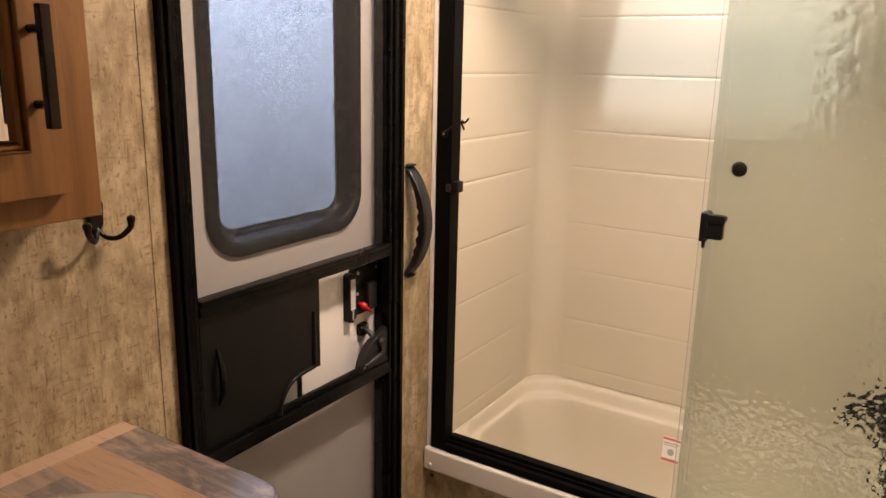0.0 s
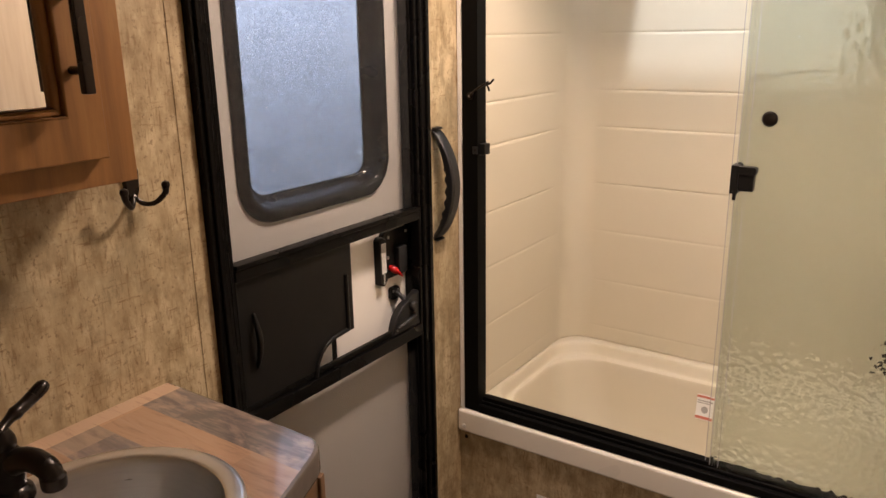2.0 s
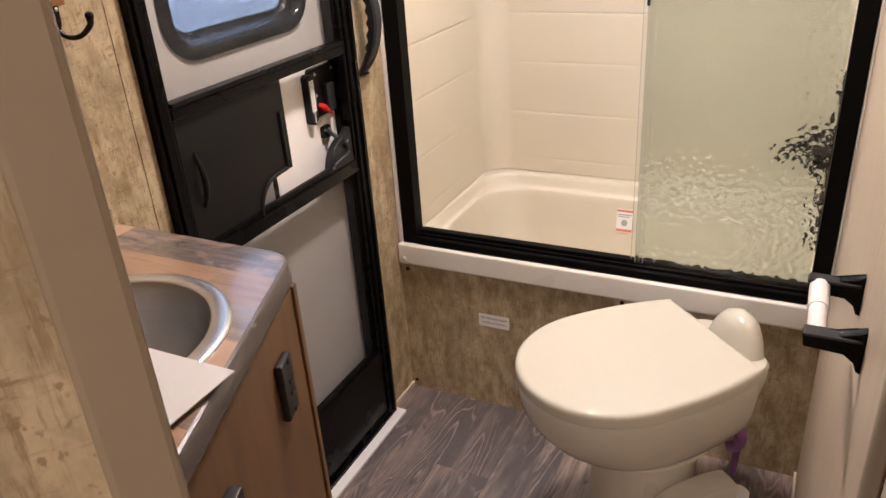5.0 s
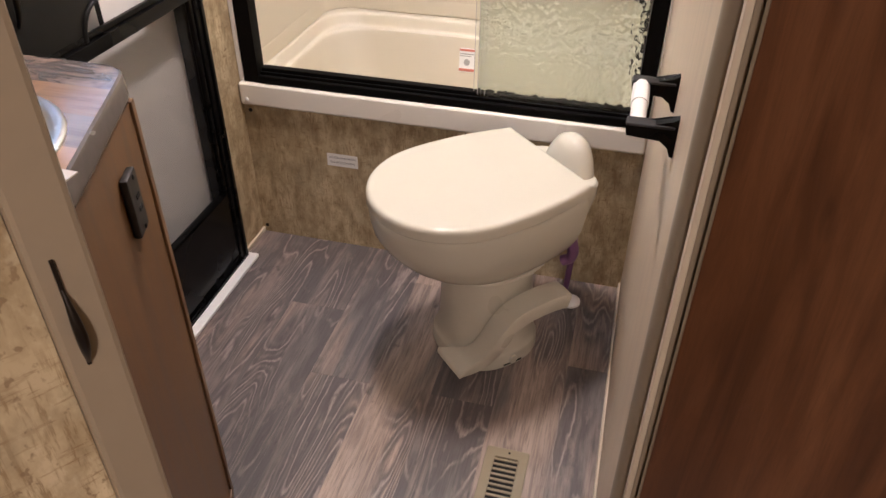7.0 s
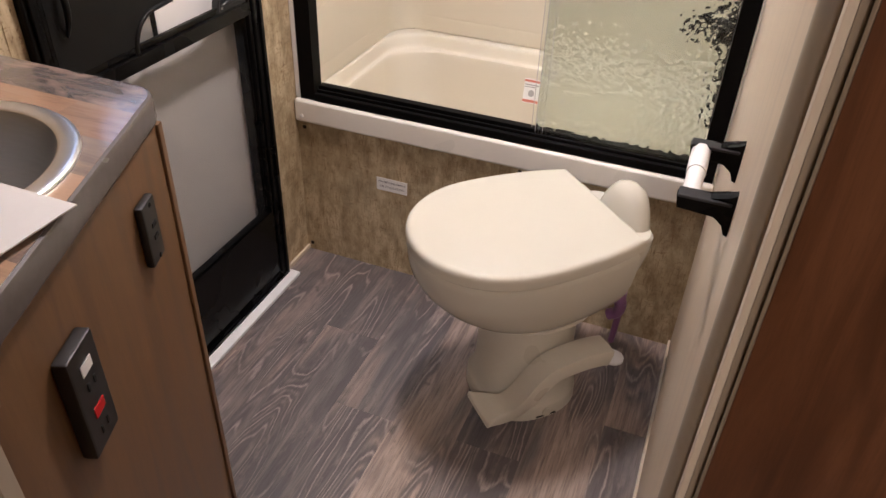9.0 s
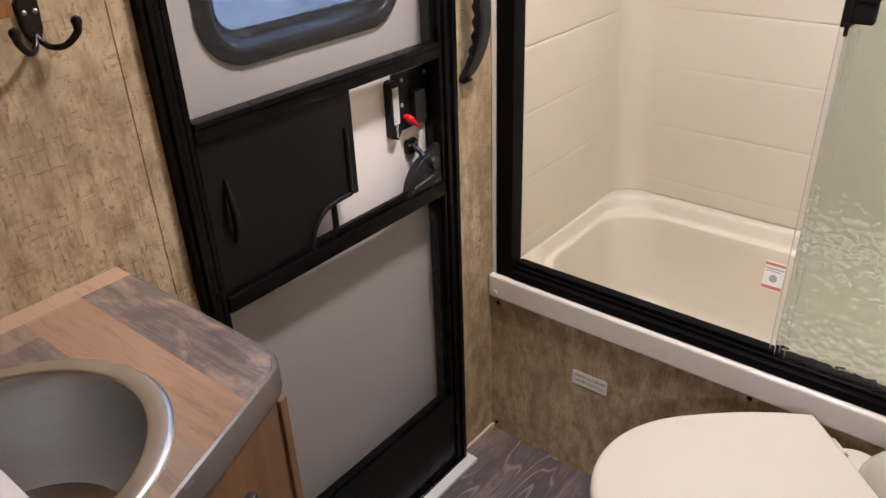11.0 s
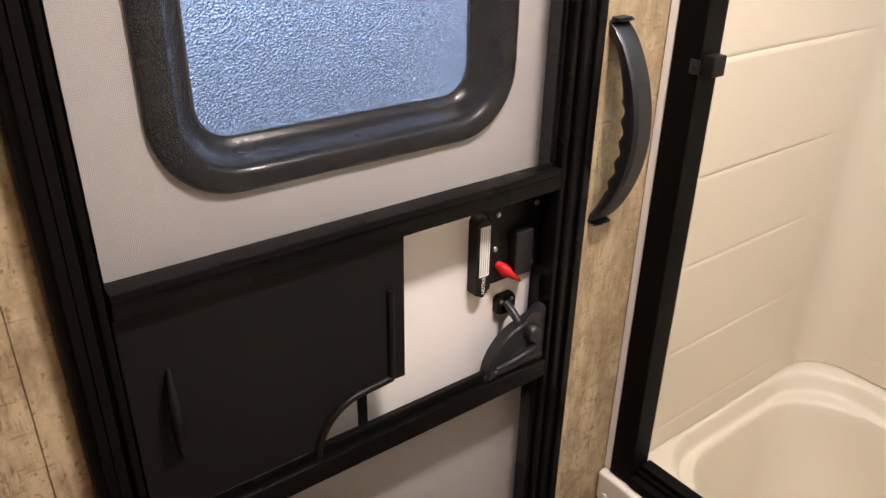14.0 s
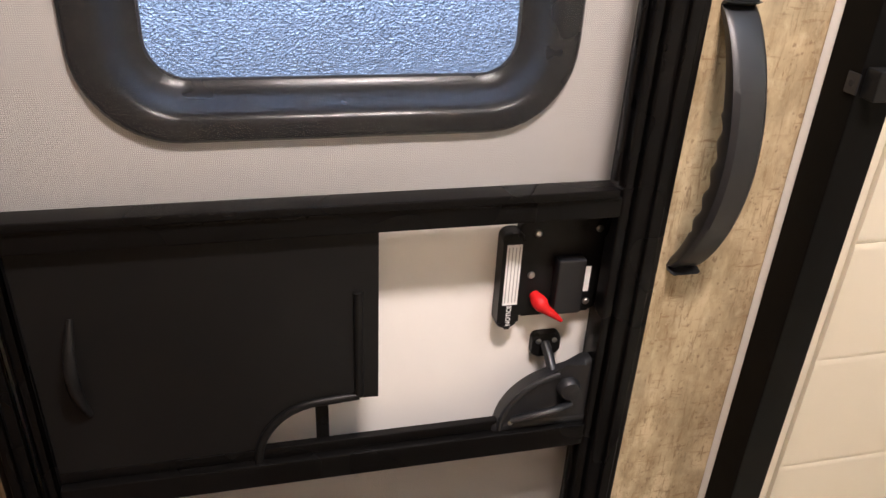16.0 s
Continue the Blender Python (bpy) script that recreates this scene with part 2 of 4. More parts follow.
def glow(name, c, strength):
    m = bpy.data.materials.new(name)
    m.use_nodes = True
    m.node_tree.nodes.clear()
    e, o = nd(m, "Emission", Color=(*c, 1), Strength=strength), nd(m, "OutputMaterial")
    ln(m, e.outputs[0], o.inputs[0])
    return m


def outdoors():
    m = glow("daylight_outside", (1, 1, 1), 1.0)
    e = next(n for n in m.node_tree.nodes if n.type == "EMISSION")
    s = nd(m, "SeparateXYZ")
    ln(m, coords(m), s.inputs[0])
    # dim ground and buildings below, open sky above
    c = ramp(m, calc(m, "DIVIDE", s.outputs[2], 3.2), (0.25, (0.05, 0.062, 0.085)), (0.38, (0.23, 0.28, 0.37)), (0.53, (0.50, 0.595, 0.775)), (0.72, (1.7, 2.05, 2.65)))
    patch = ramp(m, noise_tex(m, coords(m), 2.2, 4, 0.6), (0.36, (0.30, 0.33, 0.38)), (0.6, (1.15, 1.1, 1.05)))
    ln(m, mix(m, 1.0, c, patch, "MULTIPLY"), e.inputs[0])
    e.inputs[1].default_value = 3.0
    return m


M_WALL = wallpaper()
M_FLOOR = plank_floor()
M_SUB = plain("subfloor", (0.05, 0.045, 0.04), 0.9)
M_CEIL = plain("ceiling_board", (0.74, 0.71, 0.66), 0.6, scale=60, vary=0.06)
M_EAST = wood("pale_wall_panel", (0.42, 0.33, 0.23), (0.54, 0.44, 0.32), (0.62, 0.52, 0.39), (16, 16, 0.7), 0.4)
M_TRIM = plain("beige_trim", (0.30, 0.24, 0.165), 0.42, scale=70, vary=0.15)
M_PALE = plain("cream_trim", (0.64, 0.55, 0.42), 0.45, scale=60, vary=0.1)
M_POWDER = dull(plain("black_powder_coat", (0.004, 0.0038, 0.0035), 0.5, 0.0, 90, 0.3, 0.02), 0.06)
M_BLACK = dull(plain("black_aluminium", (0.0045, 0.0042, 0.004), 0.27, 0.0, 60, 0.3, 0.02), 0.13)
M_SATIN = dull(plain("black_plastic", (0.008, 0.0079, 0.0077), 0.38, 0.0, 300, 0.25, 0.05), 0.2)
M_RING = plain("black_window_ring", (0.008, 0.0085, 0.010), 0.22, 0.0, 120, 0.1, 0.0)
M_RUBBER = plain("dark_grey_rubber", (0.010, 0.0105, 0.012), 0.42, 0.0, 120, 0.2, 0.05)
M_DOORSKIN = plain("white_door_skin", (0.84, 0.815, 0.775), 0.38, 0.0, 30, 0.05, 0.02)
M_SCREEN = screen_mesh()
M_CREAM = plain("cream_acrylic", (0.60, 0.545, 0.425), 0.36, 0.0, 30, 0.02, 0.0)
M_WHITE = plain("white_plastic", (0.80, 0.79, 0.77), 0.3, 0.0, 50, 0.06, 0.02)
M_SILL = plain("ivory_plastic", (0.80, 0.765, 0.69), 0.3, 0.0, 50, 0.06, 0.02)
M_BONE = plain("bone_porcelain", (0.57, 0.54, 0.445), 0.12, 0.0, 25, 0.04, 0.0)
M_BONE2 = plain("bone_plastic", (0.60, 0.56, 0.455), 0.3, 0.0, 60, 0.08, 0.02)
M_REVEAL = plain("grey_window_seal", (0.05, 0.055, 0.065), 0.22, 0.0, 60)
M_GLASS = rain_glass()
M_CLEAR = mat("clear_glass_edge", 0.02, 0.0, (0.96, 0.985, 0.965))
bsdf(M_CLEAR).inputs["Transmission Weight"].default_value = 1.0
M_PANE = frosted_pane()
M_STEEL = steel()
M_SCREW = plain("zinc_screw", (0.55, 0.54, 0.52), 0.3, 1.0, 100)
M_BRONZE = plain("oil_rubbed_bronze", (0.022, 0.017, 0.014), 0.28, 0.6, 90, 0.4, 0.02)
M_COUNTER = butcher_block()
M_EDGE = plain("grey_counter_edge", (0.155, 0.135, 0.125), 0.24, 0.0, 60, 0.35, 0.03)
M_WOOD = wood("maple_stain", (0.135, 0.056, 0.012), (0.24, 0.108, 0.026), (0.315, 0.157, 0.042), rough=0.5)
M_VWOOD = wood("vanity_wood", (0.098, 0.050, 0.021), (0.155, 0.083, 0.035), (0.20, 0.112, 0.050))
M_DOOR = wood("cherry_stain", (0.048, 0.018, 0.008), (0.12, 0.047, 0.018), (0.195, 0.083, 0.033), (10, 10, 0.8), 0.38)
M_MIRROR = mat("mirror", 0.02, 1.0, (0.86, 0.87, 0.86))
M_RED = plain("red_plastic", (0.55, 0.012, 0.012), 0.25, 0.0, 60)
M_PAPER = plain("paper", (0.78, 0.76, 0.74), 0.7, 0.0, 80, 0.05)
M_INK = mat("ink", 0.6, 0.0, (0.03, 0.03, 0.04))
M_LABELRED = mat("label_red", 0.5, 0.0, (0.55, 0.17, 0.12))
M_LABELGREY = mat("label_grey", 0.6, 0.0, (0.35, 0.34, 0.33))
M_OLIVE = plain("khaki_enamel", (0.28, 0.235, 0.15), 0.4, 0.0, 60, 0.1)
# near-black colour stands in for the shade inside holes, slots and the duct
M_HOLE_SHADE = mat("hole_shade", 0.9, 0.0, (0.012, 0.011, 0.01))
M_PURPLE = plain("purple_plastic", (0.22, 0.10, 0.22), 0.4, 0.0, 60)
M_GREYPL = plain("charcoal_plate", (0.014, 0.013, 0.013), 0.4, 0.0, 80)
M_CAULK = mat("dark_joint", 0.9, 0.0, (0.03, 0.024, 0.02))
M_LENS = glow("lamp_lens", (1.0, 0.82, 0.62), 6.0)


# ---- geometry helpers ----
def bm_box(bm, x0, x1, y0, y1, z0, z1, bevel=0.0, seg=2, m=None):
    r = bmesh.ops.create_cube(bm, size=1)
    vs = r["verts"]
    bmesh.ops.scale(bm, vec=(x1 - x0, y1 - y0, z1 - z0), verts=vs)
    bmesh.ops.translate(bm, vec=((x0 + x1) / 2, (y0 + y1) / 2, (z0 + z1) / 2), verts=vs)
    if bevel:
        es = list({e for v in vs for e in v.link_edges})
        r = bmesh.ops.bevel(bm, geom=es, offset=bevel, segments=seg, affect="EDGES", profile=0.5)
        vs = list({v for f in r["faces"] for v in f.verts} | {v for v in vs if v.is_valid})
    if m is not None:
        bmesh.ops.transform(bm, matrix=m, verts=[v for v in vs if v.is_valid])
    return bm


def box(x0, x1, y0, y1, z0, z1, bevel=0.0, seg=2, m=None):
    return bm_box(bmesh.new(), x0, x1, y0, y1, z0, z1, bevel, seg, m)


def part(name, bm, material, parent=None, label="", smooth=True):
    me = bpy.data.meshes.new(name)
    bmesh.ops.recalc_face_normals(bm, faces=bm.faces)
    bm.to_mesh(me)
    bm.free()
    me.materials.append(material)
    if smooth:
        me.shade_smooth()
        me.set_sharp_from_angle(angle=radians(38))
    ob = new(name, me)
    if smooth:
        ob.modifiers.new("even_normals", "WEIGHTED_NORMAL").keep_sharp = True
    if parent is not None:
        ob.parent = parent
    if label:
        ob["label"] = label
    return ob


def thing(name, label, category, m=None, group=""):
    ob = new(name)
    ob.empty_display_size = 0.05
    if m is not None:
        ob.matrix_world = m
    return tagged(ob, label, category, group)


def structure(name, bm, material, label="", category="", smooth=False):
    return tagged(part(name, bm, material, None, "", smooth), label, category, kind="structure")


def prism(outline, d0, d1, plane="yz", bevel=0.0, hole=None):
    """A plate from a closed outline (u, v), from depth d0 to d1; plane names the axes of u and v."""
    ax = ["xyz".index(k) for k in plane]
    dax = 3 - sum(ax)

    def at(u, v, d):
        p = [0, 0, 0]
        p[ax[0]], p[ax[1]], p[dax] = u, v, d
        return p

    bm = bmesh.new()
    a = [bm.verts.new(at(u, v, d0)) for u, v in outline]
    b = [bm.verts.new(at(u, v, d1)) for u, v in outline]
    n = len(a)
    for i in range(n):
        bm.faces.new((a[i], a[(i + 1) % n], b[(i + 1) % n], b[i]))
    if hole is None:
        bm.faces.new(a)
        top = bm.faces.new(b)
        if bevel:
            bmesh.ops.bevel(bm, geom=list(top.edges), offset=bevel, segments=3, affect="EDGES", profile=0.5)
    else:
        c = [bm.verts.new(at(u, v, d0)) for u, v in hole]
        d = [bm.verts.new(at(u, v, d1)) for u, v in hole]
        rim = []
        for i in range(n):
            j = (i + 1) % n
            bm.faces.new((c[i], c[j], d[j], d[i]))
            bm.faces.new((a[i], a[j], c[j], c[i]))
            bm.faces.new((b[i], b[j], d[j], d[i]))
            rim += [bm.edges.get((b[i], b[j])), bm.edges.get((d[i], d[j]))]
        if bevel:
            bmesh.ops.bevel(bm, geom=rim, offset=bevel, segments=3, affect="EDGES", profile=0.5)
    return bm


def rounded(u0, u1, v0, v1, r, seg=8):
    pts = []
    for cu, cv, a0 in ((u1 - r, v1 - r, 0), (u0 + r, v1 - r, 90), (u0 + r, v0 + r, 180), (u1 - r, v0 + r, 270)):
        for k in range(seg + 1):
            a = radians(a0 + 90 * k / seg)
            pts.append((cu + r * math.cos(a), cv + r * math.sin(a)))
    return pts


def tube(path, radii, sides=12, flat=(1, 1), up=(0, 0, 1)):
    """A swept tube with caps; flat scales its section across and along up."""
    bm = bmesh.new()
    path = [Vector(p) for p in path]
    if not isinstance(radii, (list, tuple)):
        radii = [radii] * len(path)
    rings = []
    up = Vector(up)
    for i, p in enumerate(path):
        d = (path[min(i + 1, len(path) - 1)] - path[max(i - 1, 0)]).normalized()
        s = d.cross(up)
        s = s.normalized() if s.length > 1e-4 else d.orthogonal().normalized()
        u = s.cross(d)
        rings.append([bm.verts.new(p + radii[i] * (math.cos(2 * math.pi * k / sides) * flat[0] * s + math.sin(2 * math.pi * k / sides) * flat[1] * u)) for k in range(sides)])
    for a, b in zip(rings, rings[1:]):
        for k in range(sides):
            bm.faces.new((a[k], a[(k + 1) % sides], b[(k + 1) % sides], b[k]))
    bm.faces.new(rings[0])
    bm.faces.new(rings[-1])
    return bm


def spline(points, n=8):
    """A smooth line through points."""
    p = [Vector(q) for q in points]
    p = [2 * p[0] - p[1], *p, 2 * p[-1] - p[-2]]
    out = []
    for i in range(1, len(p) - 2):
        for k in range(n):
            t = k / n
            out.append(0.5 * (2 * p[i] + (p[i + 1] - p[i - 1]) * t + (2 * p[i - 1] - 5 * p[i] + 4 * p[i + 1] - p[i + 2]) * t * t + (3 * p[i] - p[i - 1] - 3 * p[i + 1] + p[i + 2]) * t ** 3))
    out.append(p[-2])
    return out


def lathe(profile, sides=28, m=None, shape=None, top=True):
    """Turned body from (radius, height) pairs; shape scales x and y."""
    bm = bmesh.new()
    rings = []
    sx, sy = shape or (1, 1)
    for r, z in profile:
        rings.append([bm.verts.new((r * sx * math.cos(2 * math.pi * k / sides), r * sy * math.sin(2 * math.pi * k / sides), z)) for k in range(sides)])
    for a, b in zip(rings, rings[1:]):
        for k in range(sides):
            bm.faces.new((a[k], a[(k + 1) % sides], b[(k + 1) % sides], b[k]))
    if top:
        bm.faces.new(rings[0])
    bm.faces.new(rings[-1])
    if m is not None:
        bmesh.ops.transform(bm, matrix=m, verts=bm.verts)
    return bm


def loft(rings):
    bm = bmesh.new()
    vs = [[bm.verts.new(p) for p in r] for r in rings]
    n = len(vs[0])
    for a, b in zip(vs, vs[1:]):
        for k in range(n):
            bm.faces.new((a[k], a[(k + 1) % n], b[(k + 1) % n], b[k]))
    bm.faces.new(vs[0])
    bm.faces.new(vs[-1])
    return bm


def text_part(name, body, size, m, material, parent, bold=0.0):
    c = bpy.data.curves.new(name, "FONT")
    c.body, c.size, c.align_x, c.align_y, c.offset = body, size, "CENTER", "CENTER", bold
    tmp = new(name, c)
    me = bpy.data.meshes.new_from_object(tmp.evaluated_get(bpy.context.evaluated_depsgraph_get()))
    bpy.data.objects.remove(tmp)
    me.materials.append(material)
    ob = new(name, me)
    ob.parent = parent
    ob.matrix_local = m
    return ob


# ---- plan ----
WX, EX = -1.045, 0.012          # faces of the outer wall and of the inner wall
SY, BY = 1.5, 2.09              # shower front and shower back
JAMB, HINGE = Vector((-0.285, 0.058, 0)), Vector((0.034, 0.502, 0))
ALONG = (HINGE - JAMB).normalized()
OUT = Vector((ALONG.y, -ALONG.x, 0))   # from the doorway into the hall
TURN_DOOR = math.degrees(math.atan2(ALONG.y, ALONG.x))
DY0, DY1 = 0.753, 1.372         # entry door frame, outer edges

# ---- structure ----
bm = bmesh.new()
bm_box(bm, WX - 0.09, WX, -1.7, DY0, -0.02, CEIL)
bm_box(bm, WX - 0.09, WX, DY1, 2.2, -0.02, CEIL)
bm_box(bm, WX - 0.09, WX, DY0, DY1, 1.90, CEIL)
structure("wall_west", bm, M_WALL, "outer wall with worn beige wallpaper", "wall")
structure("wall_shower_front", box(WX, EX, SY, SY + 0.04, 0, 0.418), M_WALL, "low wallpapered wall below the shower sill", "wall")
structure("trim_joint", box(-0.432, -0.4295, SY - 0.0008, SY, 0.0, 0.418), M_TRIM, "thin joint in the low wall", "trim")
structure("wall_east", box(EX, EX + 0.05, HINGE.y + 0.03, 2.2, -0.02, CEIL), M_EAST, "pale wood-grain wall panel beside the toilet", "wall")
structure("wall_north", box(WX, EX, 2.13, 2.2, -0.02, CEIL), M_WALL, "plain wall behind the shower", "wall")
structure("wall_hall_north", box(EX + 0.05, 1.0, HINGE.y + 0.08, HINGE.y + 0.12, -0.02, CEIL), M_EAST, "plain hall wall", "wall")
structure("wall_hall_east", box(1.0, 1.05, -1.7, 0.62, -0.02, CEIL), M_WALL, "hall wall with beige wallpaper", "wall")
structure("wall_hall_south", box(WX, 1.0, -1.75, -1.7, -0.02, CEIL), M_WALL, "plain hall wall with beige wallpaper", "wall")
m_part = pose(JAMB.x, JAMB.y, 0, 0, 0, TURN_DOOR)
structure("wall_partition", box(-0.93, -0.0268, 0.0005, 0.036, 0, CEIL, m=m_part), M_WALL, "wallpapered partition beside the bathroom doorway", "wall")
structure("wall_above_doorway", box(0.0, 0.535, 0.0, 0.036, 1.90, CEIL, m=m_part), M_WALL, "wallpapered wall over the bathroom doorway", "wall")
bm = bmesh.new()
SK = (-0.775, -0.20, 1.62, 2.05)
bm_box(bm, WX, 1.0, -1.7, SK[2], CEIL, CEIL + 0.05)
bm_box(bm, WX, 1.0, SK[3], 2.2, CEIL, CEIL + 0.05)
bm_box(bm, WX, SK[0], SK[2], SK[3], CEIL, CEIL + 0.05)
bm_box(bm, SK[1], 1.0, SK[2], SK[3], CEIL, CEIL + 0.05)
structure("ceiling", bm, M_CEIL, "off-white ceiling panel", "ceiling")
bm = bmesh.new()
bm_box(bm, SK[0] - 0.02, SK[0], SK[2], SK[3], CEIL + 0.05, 2.06)
bm_box(bm, SK[1], SK[1] + 0.02, SK[2], SK[3], CEIL + 0.05, 2.06)
bm_box(bm, SK[0] - 0.02, SK[1] + 0.02, SK[2] - 0.02, SK[2], CEIL + 0.05, 2.06)
bm_box(bm, SK[0] - 0.02, SK[1] + 0.02, SK[3], SK[3] + 0.02, CEIL + 0.05, 2.06)
structure("skylight_shaft", bm, M_WHITE, "white skylight shaft above the shower", "skylight")
dome = structure("skylight_dome", box(SK[0] - 0.02, SK[1] + 0.02, SK[2] - 0.02, SK[3] + 0.02, 2.061, 2.066), M_CLEAR, "clear skylight pane above the shower", "skylight")
dome.visible_shadow = False
structure("ground", box(-6, 6, -6, 6, -0.5, -0.48), M_SUB, "dark ground outside", "ground")
structure("backdrop", box(-2.6, -2.58, -2.5, 4.5, -0.4, 3.2), outdoors(), "soft blue daylight outside the window", "backdrop")

# door casing of the bathroom doorway
structure("trim_jamb", box(-0.0265, 0.0, -0.007, 0.05, 0, 1.90, 0.003, m=m_part), M_TRIM, "beige door jamb", "trim")
structure("trim_corner", lathe([(0.028, 0.0), (0.028, 1.9)], 20, pose(EX + 0.026, HINGE.y + 0.03, 0)), M_TRIM, "rounded beige corner trim", "trim", True)
structure("trim_strip", box(EX + 0.012, EX + 0.019, HINGE.y - 0.014, HINGE.y + 0.004, 0, 1.9, 0.001), M_PALE, "thin cream trim strip", "trim")
structure("trim_hinge", box(EX + 0.0195, EX + 0.026, HINGE.y - 0.012, HINGE.y + 0.02, 0, 1.9), M_TRIM, "beige hinge post", "trim")
strike = thing("strike_plate", "curved dark bronze latch strike on the door jamb", "latch", m_part)
part("plate", box(-0.0175, -0.0155, -0.0090, -0.0071, 1.046, 1.108, 0.0004), M_BRONZE, strike)
lip = [(-0.0165, -0.0082 - 0.007 * math.sin(math.pi * k / 10), 1.092 - 0.045 * k / 10) for k in range(11)]
part("lip", tube(lip, [0.0006, 0.0012, 0.0018, 0.0023, 0.0026, 0.0028, 0.0027, 0.0024, 0.0019, 0.0013, 0.0005], 12, (1.0, 1.0), (1, 0, 0)), M_BRONZE, strike)

# battens of the wallpapered wall
structure("trim_batten_1", box(WX, WX + 0.0012, 0.722, DY0 - 0.001, 0.0, CEIL, 0.0008), M_WALL, "wallpapered batten beside the entry door", "trim")
structure("trim_batten_2", box(WX, WX + 0.004, DY1 + 0.001, 1.392, 0, CEIL, 0.0015), M_WALL, "wallpapered batten beside the entry door", "trim")
structure("baseboard_1", box(WX + 0.0, WX + 0.008, 1.375, SY, 0.0, 0.014, 0.002), M_PALE, "thin cream base strip", "baseboard")
structure("baseboard_2", box(EX - 0.006, EX, 0.55, SY, 0.0, 0.018, 0.002), M_PALE, "thin cream base strip", "baseboard")


# ---- entry door with its screen door ----
def entry_door():
    d = thing("entry_door", "closed white entry door with frosted window and black screen door", "door")
    part("door_skin", prism(rounded(0.76, 1.365, 0.02, 1.89, 0.01), -1.13, -1.088, "yz", 0, rounded(0.872, 1.274, 1.105, 1.790, 0.070)), M_DOORSKIN, d, "", False)
    rings = []
    for inset, depth in ((0.0, -1.0885), (0.0005, -1.084), (0.004, -1.0805), (0.009, -1.079), (0.019, -1.0785), (0.025, -1.0800), (0.030, -1.0850), (0.034, -1.0930), (0.039, -1.1030), (0.045, -1.1100), (0.052, -1.1135)):
        rings.append([(depth, y, z) for y, z in rounded(0.862 + inset, 1.284 - inset * 0.9, 1.095 + inset * 0.86, 1.80 - inset, 0.080 - inset * 0.85, 10)])
    bm = bmesh.new()
    vs = [[bm.verts.new(p) for p in r] for r in rings]
    for a, b in zip(vs, vs[1:]):
        for k in range(len(a)):
            bm.faces.new((a[k], a[(k + 1) % len(a)], b[(k + 1) % len(a)], b[k]))
    ring = part("window_frame", bm, M_RING, d, "black rounded window surround")
    part("window_reveal", prism(rounded(0.900, 1.250, 1.130, 1.765, 0.045), -1.1155, -1.1140, "yz", 0, rounded(0.9165, 1.2345, 1.142, 1.745, 0.033)), M_REVEAL, ring, "grey window seal")
    pane = part("pane", prism(rounded(0.897, 1.240, 1.131, 1.763, 0.046), -1.119, -1.116), M_PANE, ring, "frosted bluish glass")
    pane.visible_shadow = False
    fr = part("door_frame", prism([(DY0, 0.014), (DY1, 0.014), (DY1, 1.9), (DY0, 1.9)], -1.13, -1.030, "yz", 0.004, [(0.785, 0.03), (1.335, 0.03), (1.335, 1.87), (0.785, 1.87)]), M_BLACK, d)
    part("frame_lip", prism([(0.762, 0.01), (1.362, 0.01), (1.362, 1.89), (0.762, 1.89)], -1.031, -1.024, "yz", 0.002, [(0.772, 0.02), (1.350, 0.02), (1.350, 1.88), (0.772, 1.88)]), M_BLACK, fr)
    s = part("screen_frame", prism([(0.786, 0.03), (1.334, 0.03), (1.334, 1.87), (0.786, 1.87)], -1.058, -1.036, "yz", 0.003, [(0.797, 0.232), (1.324, 0.232), (1.324, 1.85), (0.797, 1.85)]), M_BLACK, d)
    part("top_rail", box(-1.058, -1.034, 0.797, 1.324, 1.025, 1.046, 0.003), M_BLACK, s)
    part("rail_lip", box(-1.056, -1.030, 0.797, 1.318, 1.047, 1.0555, 0.002), M_BLACK, s)
    part("mid_rail", box(-1.058, -1.034, 0.797, 1.324, 0.747, 0.776, 0.003), M_BLACK, s)
    part("rail_channel", box(-1.052, -1.0425, 0.797, 1.324, 0.7765, 0.789, 0.002), M_BLACK, s)
    for z0, z1 in ((1.0565, 1.849), (0.234, 0.7465)):
        part("screen_spline", box(-1.054, -1.046, 1.3185, 1.3235, z0, z1, 0.002), M_BLACK, s)
    up = part("upper_screen", box(-1.0525, -1.052, 0.795, 1.326, 1.05, 1.85), M_SCREEN, d, "grey insect screen")
    low = part("lower_screen", box(-1.0525, -1.052, 0.795, 1.326, 0.23, 0.755), M_SCREEN, d, "grey insect screen")
    # black sliding cover with a quarter-round cut-out
    arc = [(0.979 + 0.064 * (1 - math.cos(radians(a))), 0.773 + 0.068 * math.sin(radians(a))) for a in range(0, 91, 9)]
    cov = part("sliding_cover", prism([(0.797, 0.773), *arc, (1.099, 0.838), (1.099, 1.027), (0.797, 1.027)], -1.050, -1.044, "yz", 0.0012), M_SATIN, d, "black plastic sliding cover")
    edge = [(-1.043, y + 0.000, z) for y, z in arc] + [(-1.043, 1.0795, 0.8435)]
    part("cover_edge", tube(edge, 0.0045, 10), M_SATIN, cov)
    part("cover_ridge", tube([(-1.043, 1.0795, 0.844), (-1.043, 1.0795, 0.962)], 0.0045, 10), M_SATIN, cov)
    pull = [(-1.0445 + 0.016 * math.sin(math.pi * k / 12), 0.836 - 0.004 * math.sin(math.pi * k / 12), 0.958 - 0.104 * k / 12) for k in range(13)]
    part("cover_pull", tube(pull, [0.0025 + 0.0035 * math.sin(math.pi * k / 12) for k in range(13)], 12, (1.0, 1.0), (0, 1, 0)), M_SATIN, cov)
